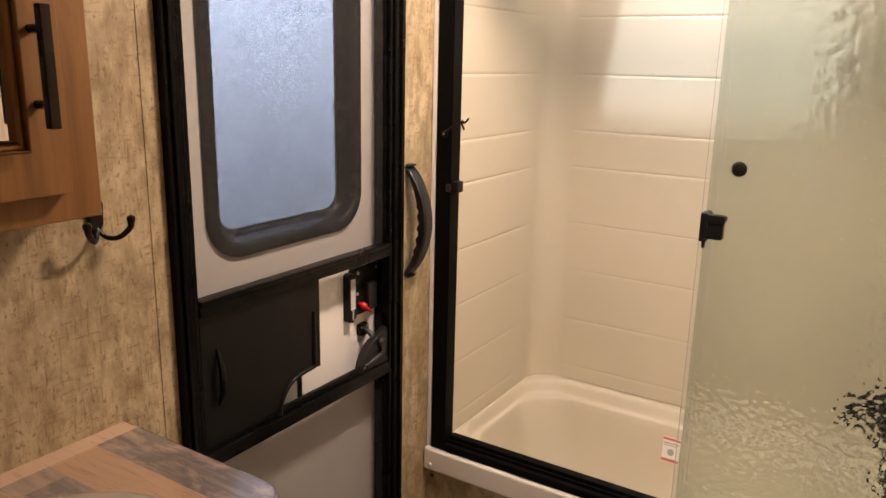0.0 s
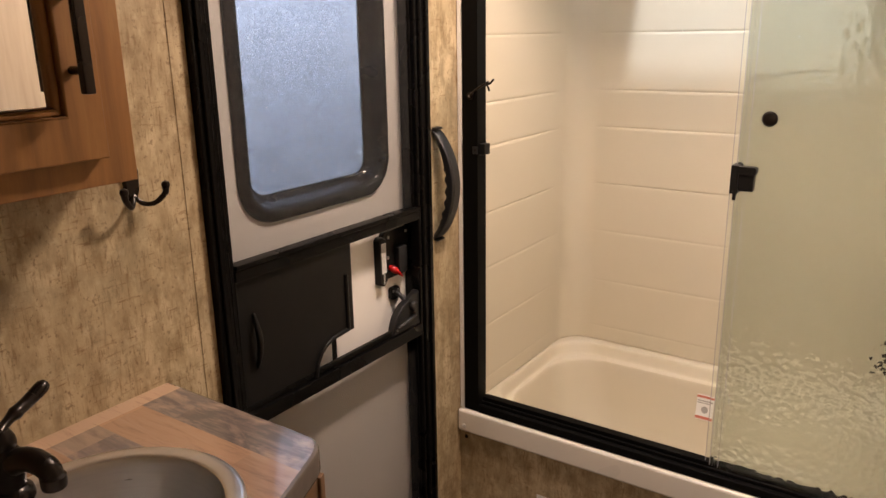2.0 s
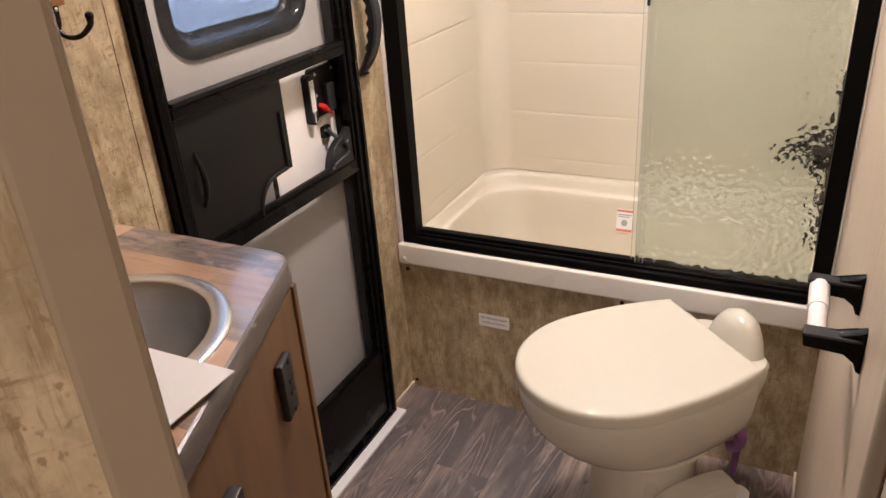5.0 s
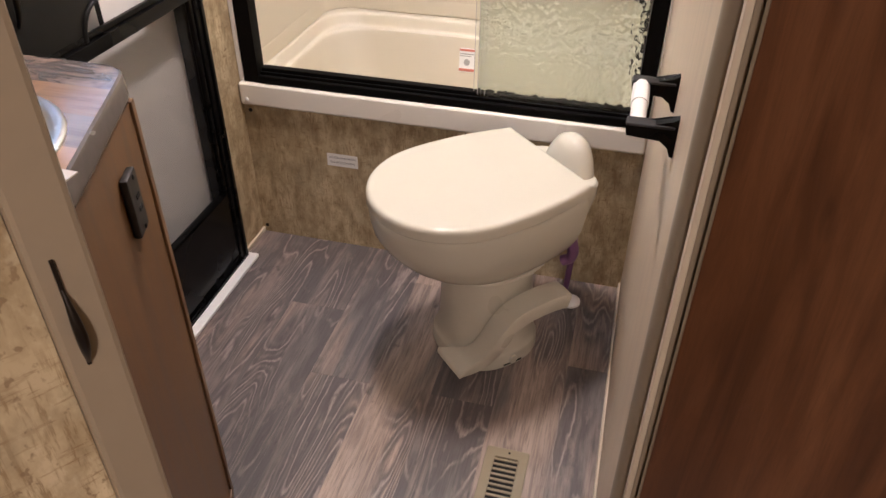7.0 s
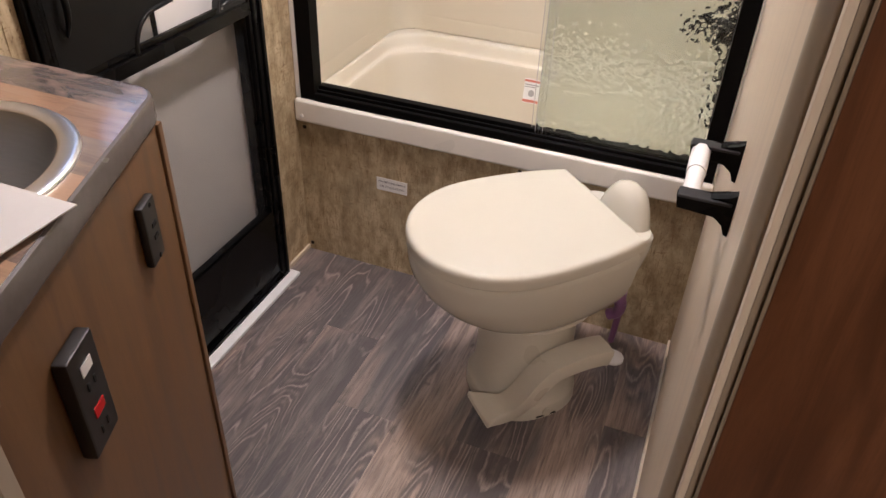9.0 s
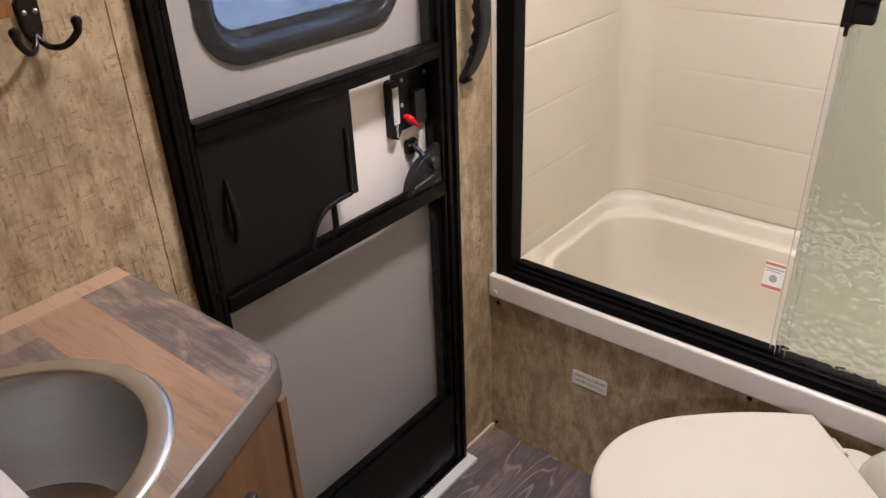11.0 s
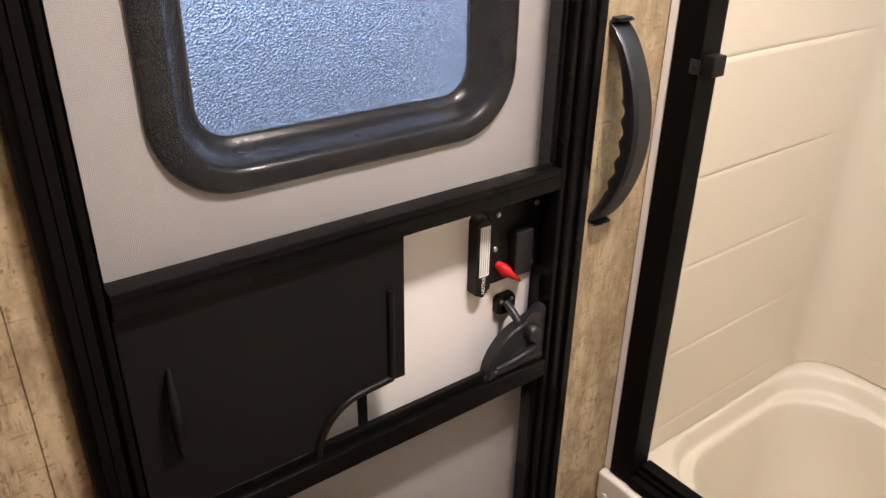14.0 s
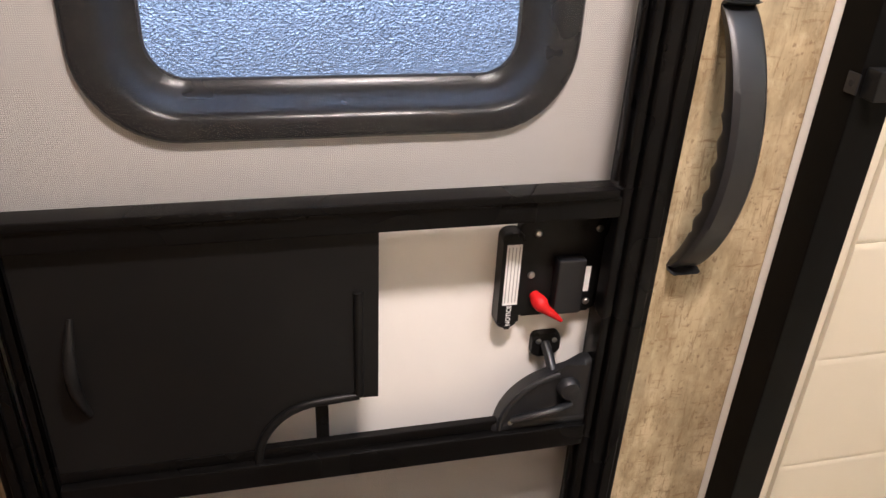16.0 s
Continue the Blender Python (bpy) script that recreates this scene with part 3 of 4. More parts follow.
    part("cover_post", box(-1.053, -1.0505, 1.037, 1.050, 0.775, 0.838, 0.001), M_BLACK, s)
    # black kick panel
    part("kick_panel", box(-1.054, -1.040, 0.797, 1.324, 0.03, 0.233, 0.002), M_BLACK, d)
    # lock of the main door
    lock = part("lock_plate", prism(rounded(1.243, 1.336, 0.896, 1.006, 0.010), -1.088, -1.077, "yz", 0.003), M_SATIN, d, "black lock plate")
    part("paddle", box(-1.077, -1.062, 1.282, 1.312, 0.903, 0.966, 0.003), M_RUBBER, lock)
    part("pull_handle", prism(rounded(1.2245, 1.2475, 0.886, 0.997, 0.009), -1.088, -1.070, "yz", 0.005), M_SATIN, lock)
    lab = part("notice_label", box(-1.0696, -1.0692, 1.2285, 1.2440, 0.916, 0.985), M_WHITE, lock, "white notice label")
    for k in range(4):
        part("print_line", box(-1.0691, -1.0689, 1.2302 + 0.0036 * k, 1.2312 + 0.0036 * k, 0.919, 0.982), M_LABELGREY, lab)
    text_part("notice_text", "NOTICE", 0.0066, Matrix.Translation((-1.0692, 1.2362, 0.9030)) @ pose(0, 0, 0, 90, 0, 90) @ pose(0, 0, 0, 0, 0, 90), M_WHITE, lock, 0.0002)
    part("side_label", box(-1.0772, -1.0768, 1.3165, 1.3240, 0.920, 0.950), M_WHITE, lock, "white label")
    for y, z in ((1.262, 0.992), (1.327, 0.993), (1.259, 0.945), (1.323, 0.908)):
        part("screw", lathe([(0.0040, 0), (0.0040, 0.001), (0.003, 0.0022), (0.0005, 0.0026)], 12, pose(-1.077, y, z, 0, 90, 0)), M_SCREW, lock)
    part("thumb_turn", tube(spline([(-1.077, 1.264, 0.922), (-1.067, 1.267, 0.918), (-1.063, 1.273, 0.912), (-1.062, 1.284, 0.903), (-1.062, 1.292, 0.896)], 4), [0.0055, 0.0060, 0.0072, 0.0080, 0.0084, 0.0084, 0.0080, 0.0070, 0.0060, 0.0052, 0.0045, 0.004, 0.0036, 0.0032, 0.0027, 0.0022, 0.0018], 12), M_RED, lock, "red thumb turn")
    cb = part("catch_block", prism(rounded(1.270, 1.302, 0.840, 0.869, 0.007), -1.088, -1.079, "yz", 0.003), M_SATIN, d)
    part("catch_lever", tube([(-1.078, 1.284, 0.858), (-1.062, 1.284, 0.850), (-1.050, 1.285, 0.838)], 0.0055, 10), M_RUBBER, cb)
    for y in (1.275, 1.293):
        part("screw", lathe([(0.003, 0), (0.003, 0.0012), (0.001, 0.002)], 10, pose(-1.079, y + 0.002, 0.860, 0, 90, 0)), M_SCREW, cb)
    # screen-door latch: quarter-round housing with a finger lever
    q = [(1.329, 0.776), (1.224, 0.776)] + [(1.302 - 0.078 * math.cos(radians(a)), 0.776 + 0.070 * math.sin(radians(a))) for a in range(0, 73, 8)] + [(1.300, 0.848), (1.316, 0.857), (1.329, 0.857)]
    hs = part("latch_housing", prism(q, -1.056, -1.0415, "yz", 0.006), M_RUBBER, d, "dark quarter-round screen door latch")
    part("latch_base", box(-1.056, -1.0405, 1.219, 1.331, 0.7735, 0.786, 0.004), M_RUBBER, hs)
    part("latch_rim", tube([(-1.0405, 1.302 - 0.074 * math.cos(radians(a)), 0.778 + 0.066 * math.sin(radians(a))) for a in range(0, 81, 8)], 0.003, 8), M_RUBBER, hs)
    part("finger_lever", tube(spline([(-1.0405, 1.240, 0.790), (-1.0335, 1.262, 0.799), (-1.0315, 1.285, 0.805), (-1.0395, 1.305, 0.803)], 5), 0.0045, 10, (1.0, 0.8)), M_RUBBER, hs)
    part("latch_knob", lathe([(0.013, 0), (0.013, 0.005), (0.010, 0.009), (0.002, 0.010)], 18, pose(-1.0415, 1.300, 0.825, 0, 90, 0)), M_RUBBER, hs)
    part("screw", lathe([(0.003, 0), (0.003, 0.001), (0.001, 0.002)], 10, pose(-1.0415, 1.240, 0.785, 0, 90, 0)), M_SCREW, hs)
    return d


entry_door()
structure("threshold", box(-1.0555, -0.998, 0.70, 1.374, 0.0, 0.012, 0.004), M_WHITE, "white metal door threshold", "threshold", True)


# ---- grab handle ----
def grab_handle():
    h = thing("grab_handle", "dark grey scalloped grab handle on the wallpapered wall", "handle", pose(WX, 1.402, 0))
    n = 72
    rings = []
    for i in range(n + 1):
        t = i / n
        z = 0.962 + 0.258 * t
        bow = 0.062 * math.sin(math.pi * min(1, max(0, t))) ** 0.62
        thick = 0.015 + 0.009 * math.sin(math.pi * t)
        inner = max(0.0, bow - thick + (0.0026 * math.cos(t * 62) if 0.2 < t < 0.66 else 0))
        if i in (0, n):
            bow, inner = 0.018, 0.0
        w = 0.016
        sec = [(inner, -w * 0.8), (inner, w * 0.8), (inner + 0.3 * (bow - inner), w), (bow - 0.004, w), (bow, w * 0.7), (bow, -w * 0.7), (bow - 0.004, -w), (inner + 0.3 * (bow - inner), -w)]
        rings.append([(a + 0.001, b, z) for a, b in sec])
    part("grip", loft(rings), M_RUBBER, h)
    for z0, z1 in ((0.9590, 0.9618), (1.2202, 1.2230)):
        part("mounting_foot", box(0.0005, 0.0150, -0.0125, 0.0125, z0, z1, 0.001), M_RUBBER, h)
    return h


grab_handle()


# ---- wall hook ----
def wall_hook():
    h = thing("coat_hook", "dark bronze double coat hook on the wallpapered wall", "hook", pose(WX, 0.631, 1.203))
    part("back_plate", prism([(-0.013, 0.040), (-0.007, 0.048), (0.007, 0.048), (0.013, 0.040), (0.011, 0.01), (0.005, -0.004), (-0.005, -0.004), (-0.011, 0.01)], 0.0, 0.007, "yz", 0.003), M_BRONZE, h)
    for s, reach in ((-1, 0.030), (1, 0.034)):
        p = spline([(0.005, 0, 0.004), (0.014, s * 0.008, -0.008), (0.026, s * 0.020, -0.008), (0.032, s * reach, 0.004), (0.033, s * (reach + 0.002), 0.014)], 6)
        part("prong", tube(p, [0.0035 + 0.002 * (k / 24) ** 3 for k in range(25)], 10), M_BRONZE, h)
        part("screw", lathe([(0.003, 0), (0.003, 0.001), (0.001, 0.002)], 10, pose(0.007, s * 0.006, 0.03, 0, 90, 0)), M_SCREW, h)
        part("tip", lathe([(0.001, -0.006), (0.0055, -0.003), (0.0065, 0.001), (0.005, 0.005), (0.001, 0.007)], 14, pose(0.033, s * (reach + 0.002), 0.016)), M_BRONZE, h)
    return h


wall_hook()


# ---- medicine cabinet ----
def medicine_cabinet():
    c = thing("medicine_cabinet", "brown stained wooden mirror cabinet above the vanity", "cabinet")
    x0, fx, y0, y1, z0, z1 = WX, -0.935, 0.05, 0.574, 1.250, 1.80
    part("body", box(x0, fx - 0.018, y0, y1, z0 + 0.002, z1), M_WOOD, c, "", False)
    part("face_frame", prism([(y0, z0), (y1, z0), (y1, z1), (y0, z1)], fx - 0.018, fx, "yz", 0.002, [(y0 + 0.05, z0 + 0.05), (y1 - 0.05, z0 + 0.05), (y1 - 0.05, z1 - 0.05), (y0 + 0.05, z1 - 0.05)]), M_WOOD, c)
    dy0, dy1, dz0, dz1 = y0 + 0.03, y1 - 0.046, z0 + 0.036, z1 - 0.03
    d = part("door", prism([(dy0, dz0), (dy1, dz0), (dy1, dz1), (dy0, dz1)], fx, fx + 0.018, "yz", 0.003, [(dy0 + 0.055, dz0 + 0.055), (dy1 - 0.048, dz0 + 0.055), (dy1 - 0.048, dz1 - 0.055), (dy0 + 0.055, dz1 - 0.055)]), M_WOOD, c)
    part("inner_moulding", prism([(dy0 + 0.055, dz0 + 0.055), (dy1 - 0.048, dz0 + 0.055), (dy1 - 0.048, dz1 - 0.055), (dy0 + 0.055, dz1 - 0.055)], fx + 0.001, fx + 0.012, "yz", 0.005, [(dy0 + 0.066, dz0 + 0.066), (dy1 - 0.059, dz0 + 0.066), (dy1 - 0.059, dz1 - 0.066), (dy0 + 0.066, dz1 - 0.066)]), M_WOOD, d)
    part("mirror", box(fx + 0.0005, fx + 0.003, dy0 + 0.06, dy1 - 0.05, dz0 + 0.06, dz1 - 0.06), M_MIRROR, d, "mirror glass")
    h = part("handle", box(fx + 0.040, fx + 0.052, 0.488, 0.501, 1.366, 1.500, 0.002), M_BRONZE, d, "dark bronze bar pull")
    for z in (1.392, 1.474):
        part("post", tube([(fx + 0.016, 0.4945, z), (fx + 0.042, 0.4945, z)], 0.005, 12), M_BRONZE, h)
    return c


medicine_cabinet()

# ---- vanity: the front runs at an angle ----
FA, FB = Vector((-0.700, 0.658)), Vector((-0.500, 0.115))   # counter front, from the door end inwards
FD = (FB - FA).normalized()
FN = Vector((-FD.y, FD.x))    # outward of the front
SINK = (-0.800, 0.372)


def counter():
    c = thing("vanity_countertop", "wood-block laminate countertop with grey edge on the vanity", "countertop")
    out = [(WX, 0.650), (-0.745, 0.650)]
    out += [(-0.745 + 0.045 * math.sin(radians(a)), 0.605 + 0.045 * math.cos(radians(a))) for a in range(9, 70, 10)]
    out += [(-0.510, 0.128), (-0.60, 0.0), (WX, -0.33)]
    n = 72
    bm = bmesh.new()
    inner, outer = [], []
    loop = list(zip(out, out[1:] + out[:1]))
    for k in range(n):
        a = 2 * math.pi * k / n
        d = (math.cos(a), math.sin(a))
        inner.append(bm.verts.new((SINK[0] + 0.140 * d[0], SINK[1] + 0.152 * d[1], 0.900)))
        far = 9.0
        for (ax, ay), (bx, by) in loop:
            ex, ey = bx - ax, by - ay
            det = d[0] * -ey + ex * d[1]
            if abs(det) > 1e-9:
                px, py = ax - SINK[0], ay - SINK[1]
                t, u = (px * -ey + ex * py) / det, (d[0] * py - d[1] * px) / det
                if t > 0 and -1e-6 <= u <= 1 + 1e-6:
                    far = min(far, t)
        outer.append((SINK[0] + far * d[0], SINK[1] + far * d[1]))
    ov = [bm.verts.new((x, y, 0.900)) for x, y in outer]
    for k in range(n):
        bm.faces.new((inner[k], ov[k], ov[(k + 1) % n], inner[(k + 1) % n]))
    # corners of the outline that fall between two spokes
    for cx, cy in out:
        ang = math.atan2(cy - SINK[1], cx - SINK[0]) % (2 * math.pi)
        k = int(ang / (2 * math.pi) * n) % n
        v = bm.verts.new((cx, cy, 0.900))
        bm.faces.new((ov[k], v, ov[(k + 1) % n]))
    part("laminate_top", bm, M_COUNTER, c, "", False)
    # edge band with rounded upper lip
    bm = bmesh.new()
    prof = [(0.0, 0.8995), (0.0035, 0.898), (0.0055, 0.894), (0.006, 0.868), (0.004, 0.862), (-0.02, 0.862)]
    run = out[:-1] + [out[-1]]
    rows = []
    for i, (x, y) in enumerate(run):
        a, b = Vector(run[max(i - 1, 0)]), Vector(run[min(i + 1, len(run) - 1)])
        t = (b - a).normalized()
        n = Vector((-t.y, t.x))
        rows.append([bm.verts.new((x + n.x * d, y + n.y * d, z)) for d, z in prof])
    for a, b in zip(rows, rows[1:]):
        for k in range(len(prof) - 1):
            bm.faces.new((a[k], a[k + 1], b[k + 1], b[k]))
    part("edge_band", bm, M_EDGE, c, "grey rounded counter edge")
    return c


counter()


def vanity_cabinet():
    v = thing("vanity_cabinet", "brown wooden vanity cabinet with angled front under the countertop", "cabinet")
    a = FA - FN * 0.012 + FD * 0.03
    ang = math.degrees(math.atan2(FD.y, FD.x))
    m = pose(a.x, a.y, 0, 0, 0, ang)
    L = 0.56
    part("front_panel", box(0.0, L, -0.016, 0.0, 0.0, 0.862, 0.001, m=m), M_VWOOD, v)
    part("corner_post", box(-0.014, 0.0, -0.016, 0.004, 0.0, 0.862, 0.002, m=m), M_VWOOD, v)
    part("edge_strip", box(-0.022, -0.014, -0.024, -0.002, 0.0, 0.80, 0.002, m=m), M_WOOD, v)
    part("end_panel", box(WX + 0.004, a.x - 0.02, 0.612, 0.626, 0.0, 0.862), M_VWOOD, v, "", False)
    part("toe_strip", box(0.0, L, 0.0, 0.006, 0.0, 0.02, 0.002, m=m), M_VWOOD, v)
    return v, m


vanity, VM = vanity_cabinet()


def outlet(at, z0, z1, w, depth, name, label):
    o = thing(name, label, "outlet", VM)
    part("plate", box(at - w / 2, at + w / 2, 0.0, depth, z0, z1, 0.004), M_GREYPL, o)
    zc = (z0 + z1) / 2
    return o, zc


def slot_part(o, at, zc, depth, du, dz, w, h, material, name="slot"):
    part(name, box(at + du - w / 2, at + du + w / 2, depth - 0.001, depth + 0.0012, zc + dz - h / 2, zc + dz + h / 2), material, o)


o1, zc = outlet(0.094, 0.716, 0.806, 0.042, 0.012, "usb_outlet", "charcoal wall outlet with two slots on the vanity")
for dz in (-0.008, 0.010):
    slot_part(o1, 0.092, zc, 0.012, 0.0, dz, 0.012, 0.006, M_HOLE_SHADE)
for dz in (-0.038, 0.038):
    part("screw", lathe([(0.0035, 0), (0.0035, 0.001), (0.001, 0.002)], 10, pose(0.092, 0.012, zc + dz, -90, 0, 0)), M_SATIN, o1)
o2, zc = outlet(0.326, 0.640, 0.780, 0.060, 0.018, "power_outlet", "charcoal outlet box with white and red test buttons on the vanity")
slot_part(o2, 0.326, zc, 0.018, 0.0, 0.042, 0.022, 0.014, M_WHITE, "white_button")
slot_part(o2, 0.326, zc, 0.018, 0.0, -0.018, 0.022, 0.014, M_RED, "red_button")
for dz in (0.018, -0.045):
    slot_part(o2, 0.326, zc, 0.018, -0.007, dz, 0.003, 0.010, M_HOLE_SHADE)
    slot_part(o2, 0.326, zc, 0.018, 0.007, dz, 0.003, 0.010, M_HOLE_SHADE)


def sink():
    s = thing("sink_basin", "oval brushed stainless steel sink in the countertop", "sink", pose(SINK[0], SINK[1], 0.9))
    prof = [(0.173, 0.0005), (0.1725, 0.0025), (0.170, 0.0045), (0.166, 0.0055), (0.152, 0.0055), (0.1475, 0.003), (0.143, -0.008), (0.137, -0.04), (0.128, -0.085), (0.108, -0.118), (0.075, -0.130), (0.028, -0.134), (0.022, -0.139)]
    part("bowl", lathe(prof, 64, None, (0.93, 1.0), False), M_STEEL, s)
    part("drain", lathe([(0.024, -0.1345), (0.024, -0.1325), (0.016, -0.1335), (0.004, -0.1345)], 24), M_SCREW, s)
    return s


sink()


def faucet():
    f = thing("faucet", "oil-rubbed bronze lever faucet beside the sink", "faucet", pose(-0.935, 0.352, 0.9005))
    part("base_plate", lathe([(0.026, 0), (0.027, 0.004), (0.025, 0.012), (0.018, 0.018)], 28, None, (1.0, 1.0)), M_BRONZE, f)
    part("body", lathe([(0.018, 0.014), (0.020, 0.030), (0.023, 0.045), (0.020, 0.060), (0.015, 0.068), (0.0165, 0.074), (0.015, 0.082), (0.010, 0.092)], 24), M_BRONZE, f)
    sp = spline([(0.0, 0, 0.042), (0.022, 0.006, 0.056), (0.044, 0.012, 0.060), (0.062, 0.017, 0.054), (0.068, 0.019, 0.042)], 6)
    part("spout", tube(sp, [0.016 - 0.003 * k / 24 for k in range(25)], 16), M_BRONZE, f)
    part("aerator", lathe([(0.0135, 0), (0.0145, 0.004), (0.0145, 0.014), (0.012, 0.017)], 20, pose(0.068, 0.019, 0.030)), M_BRONZE, f)
    lv = spline([(0.0, 0.0, 0.088), (-0.008, 0.018, 0.096), (-0.016, 0.044, 0.104), (-0.022, 0.072, 0.116)], 7)
    part("lever", tube(lv, [0.0075, 0.007, 0.0065, 0.006, 0.006, 0.006, 0.0062, 0.0065, 0.0075, 0.009, 0.0085, 0.008, 0.008, 0.008, 0.0082, 0.0084, 0.0086, 0.0088, 0.009, 0.009, 0.0085, 0.006], 14), M_BRONZE, f)
    return f


faucet()
leaf = thing("paper_sheet", "white paper leaflet lying across the sink", "paper", pose(-0.715, 0.300, 0.9068, 0, 0, 0))
part("leaf", box(-0.125, 0.125, -0.088, 0.086, 0.0, 0.0012), M_PAPER, leaf)

# ---- shower ----
RX = -0.012      # right face of the surround
LX = -1.018      # left face of the surround


def shower_surround():
    s = thing("shower_surround", "cream moulded shower surround with tile-like courses", "shower wall")
    levels = [0.4925, 0.539, 0.689, 0.845, 0.989, 1.156, 1.262, 1.420, 1.577, 1.735, 1.975]
    # line of the three walls with coved corners: place, inward direction, and how far the courses stand out there
    r, line = 0.085, []
    for k in range(9):
        y = SY + 0.075 + (BY - r - SY - 0.075) * k / 8
        line.append((LX, y, 1, 0, min(1.0, (8 - k) / 2)))
    for a in range(9, 82, 9):
        c, q = math.cos(radians(a)), math.sin(radians(a))
        line.append((LX + r - r * c, BY - r + r * q, c, -q, 0.0))
    for k in range(13):
        line.append((LX + r + (RX - LX - 2 * r) * k / 12, BY, 0, -1, min(1.0, k, 12 - k)))
    for a in range(81, 8, -9):
        c, q = math.cos(radians(a)), math.sin(radians(a))
        line.append((RX - r + r * c, BY - r + r * q, -c, -q, 0.0))
    for k in range(9):
        y = BY - r - (BY - r - SY - 0.075) * k / 8
        line.append((RX, y, -1, 0, min(1.0, k / 2)))
    for k, (a, b) in enumerate(zip(levels, levels[1:])):
        proud = 0.006 if k < 5 else 0.0045 if k == 5 else 0.003 if k == 6 else 0.002
        g = 0.0010 if k < 4 else 0.0020
        prof = [(proud - g, a), (proud - 0.6 * g, a + 0.0015), (proud - 0.15 * g, a + 0.004), (proud, a + 0.007), (proud, b - 0.008), (proud - 0.15 * g, b - 0.005), (proud - 0.6 * g, b - 0.002), (proud - g, b)]
        rows = []
        for x, y, nx, ny, w in line:
            row = [(x + nx * (0.004 + (d - 0.004) * w), y + ny * (0.004 + (d - 0.004) * w), z) for d, z in prof]
            row += [(x - nx * 0.022, y - ny * 0.022, b), (x - nx * 0.022, y - ny * 0.022, a)]
            rows.append(row)
        part("wall_course", loft(rows), M_CREAM, s)
    part("backing", box(-1.0445, EX - 0.001, BY + 0.035, BY + 0.039, 0.48, 1.975), M_CREAM, s, "", False)
    part("left_jamb", box(-1.044, LX + 0.002, SY + 0.0375, SY + 0.075, 0.48, 1.975, 0.004), M_CREAM, s)
    part("right_jamb", box(RX - 0.002, EX - 0.001, SY + 0.0375, SY + 0.075, 0.48, 1.975, 0.004), M_CREAM, s)
    for x, z in ((-0.710, 1.577), (-0.710, 1.420)):
        part("joint_mark", box(x - 0.002, x + 0.002, BY - 0.002, BY + 0.004, z - 0.006, z + 0.010, 0.001), M_CREAM, s)
    arc = [(LX + 0.082 - 0.079 * math.cos(radians(a)), BY - 0.082 + 0.079 * math.sin(radians(a)), 0.4925) for a in range(18, 73, 6)]
    part("caulk_gap", tube(arc, 0.0014, 8), M_CAULK, s, "dark gap in the corner joint")
    return s


shower_surround()


def bathtub():
    t = thing("shower_tub", "cream acrylic shower tub with rounded inner steps", "bathtub")
    x0, x1, y0, y1 = -1.040, EX - 0.004, SY + 0.036, BY + 0.02

    def ring(i, back, r, z):
        return [(u, v, z) for u, v in rounded(x0 + i, x1 - i, y0 + i * 0.75, y1 - back, r, 12)]

    steps = [(0.0, 0.0, 0.02, 0.16), (0.0, 0.0, 0.02, 0.484), (0.004, 0.004, 0.02, 0.490), (0.027, 0.046, 0.10, 0.491), (0.031, 0.051, 0.104, 0.4905), (0.034, 0.055, 0.107, 0.488), (0.037, 0.058, 0.11, 0.480), (0.041, 0.063, 0.114, 0.463), (0.0435, 0.066, 0.116, 0.4575), (0.047, 0.070, 0.12, 0.4555)]
    steps += [(0.053, 0.082, 0.125, 0.4555), (0.0565, 0.087, 0.128, 0.4535), (0.059, 0.090, 0.13, 0.448), (0.063, 0.094, 0.132, 0.43), (0.075, 0.105, 0.135, 0.36), (0.093, 0.120, 0.138, 0.285), (0.108, 0.135, 0.138, 0.248), (0.130, 0.152, 0.135, 0.224), (0.160, 0.175, 0.12, 0.210), (0.20, 0.21, 0.10, 0.205), (0.25, 0.24, 0.06, 0.203)]
    rings = [ring(*k) for k in steps]
    part("basin", loft(rings), M_CREAM, t)
    st = part("sticker", box(-0.575, -0.515, 1.940, 1.9405, 0.345, 0.432), M_WHITE, t, "white warning sticker with red bars")
    st.matrix_local = Matrix.Translation((-0.546, 2.0065, 0.390)) @ pose(0, 0, 0, -9) @ Matrix.Diagonal((0.80, 1, 0.85, 1)) @ Matrix.Translation((0.545, -1.94, -0.388))
    for z0, z1, mm, a, b in ((0.421, 0.429, M_LABELRED, 0.0, 1.0), (0.409, 0.413, M_LABELGREY, 0.05, 0.95), (0.402, 0.405, M_LABELGREY, 0.05, 0.8), (0.348, 0.358, M_LABELRED, 0.0, 1.0)):
        part("print_bar", box(-0.575 + 0.06 * a, -0.575 + 0.06 * b, 1.9392, 1.9396, z0, z1), mm, st)
    part("print_disc", lathe([(0.012, 0), (0.012, 0.0004)], 18, pose(-0.545, 1.9396, 0.381, 90, 0, 0)), M_LABELGREY, st)
    return t


bathtub()
sill = thing("shower_sill", "white moulded shower sill with screws", "sill")
part("cap", box(WX + 0.001, EX - 0.001, SY - 0.016, SY + 0.040, 0.419, 0.481, 0.007, 3), M_SILL, sill)
part("screw", lathe([(0.006, 0), (0.006, 0.002), (0.002, 0.0035)], 14, pose(WX + 0.022, SY - 0.016, 0.437, 90, 0, 0)), M_WHITE, sill)


def screw_in_wall(x, z):
    s = thing("wall_screw", "small dark screw head in the low wall", "screw", pose(x, SY, z, 90, 0, 0), "screws in the low wall")
    part("head", lathe([(0.0055, 0), (0.0055, 0.0015), (0.002, 0.003)], 12), M_BRONZE, s)
    return s


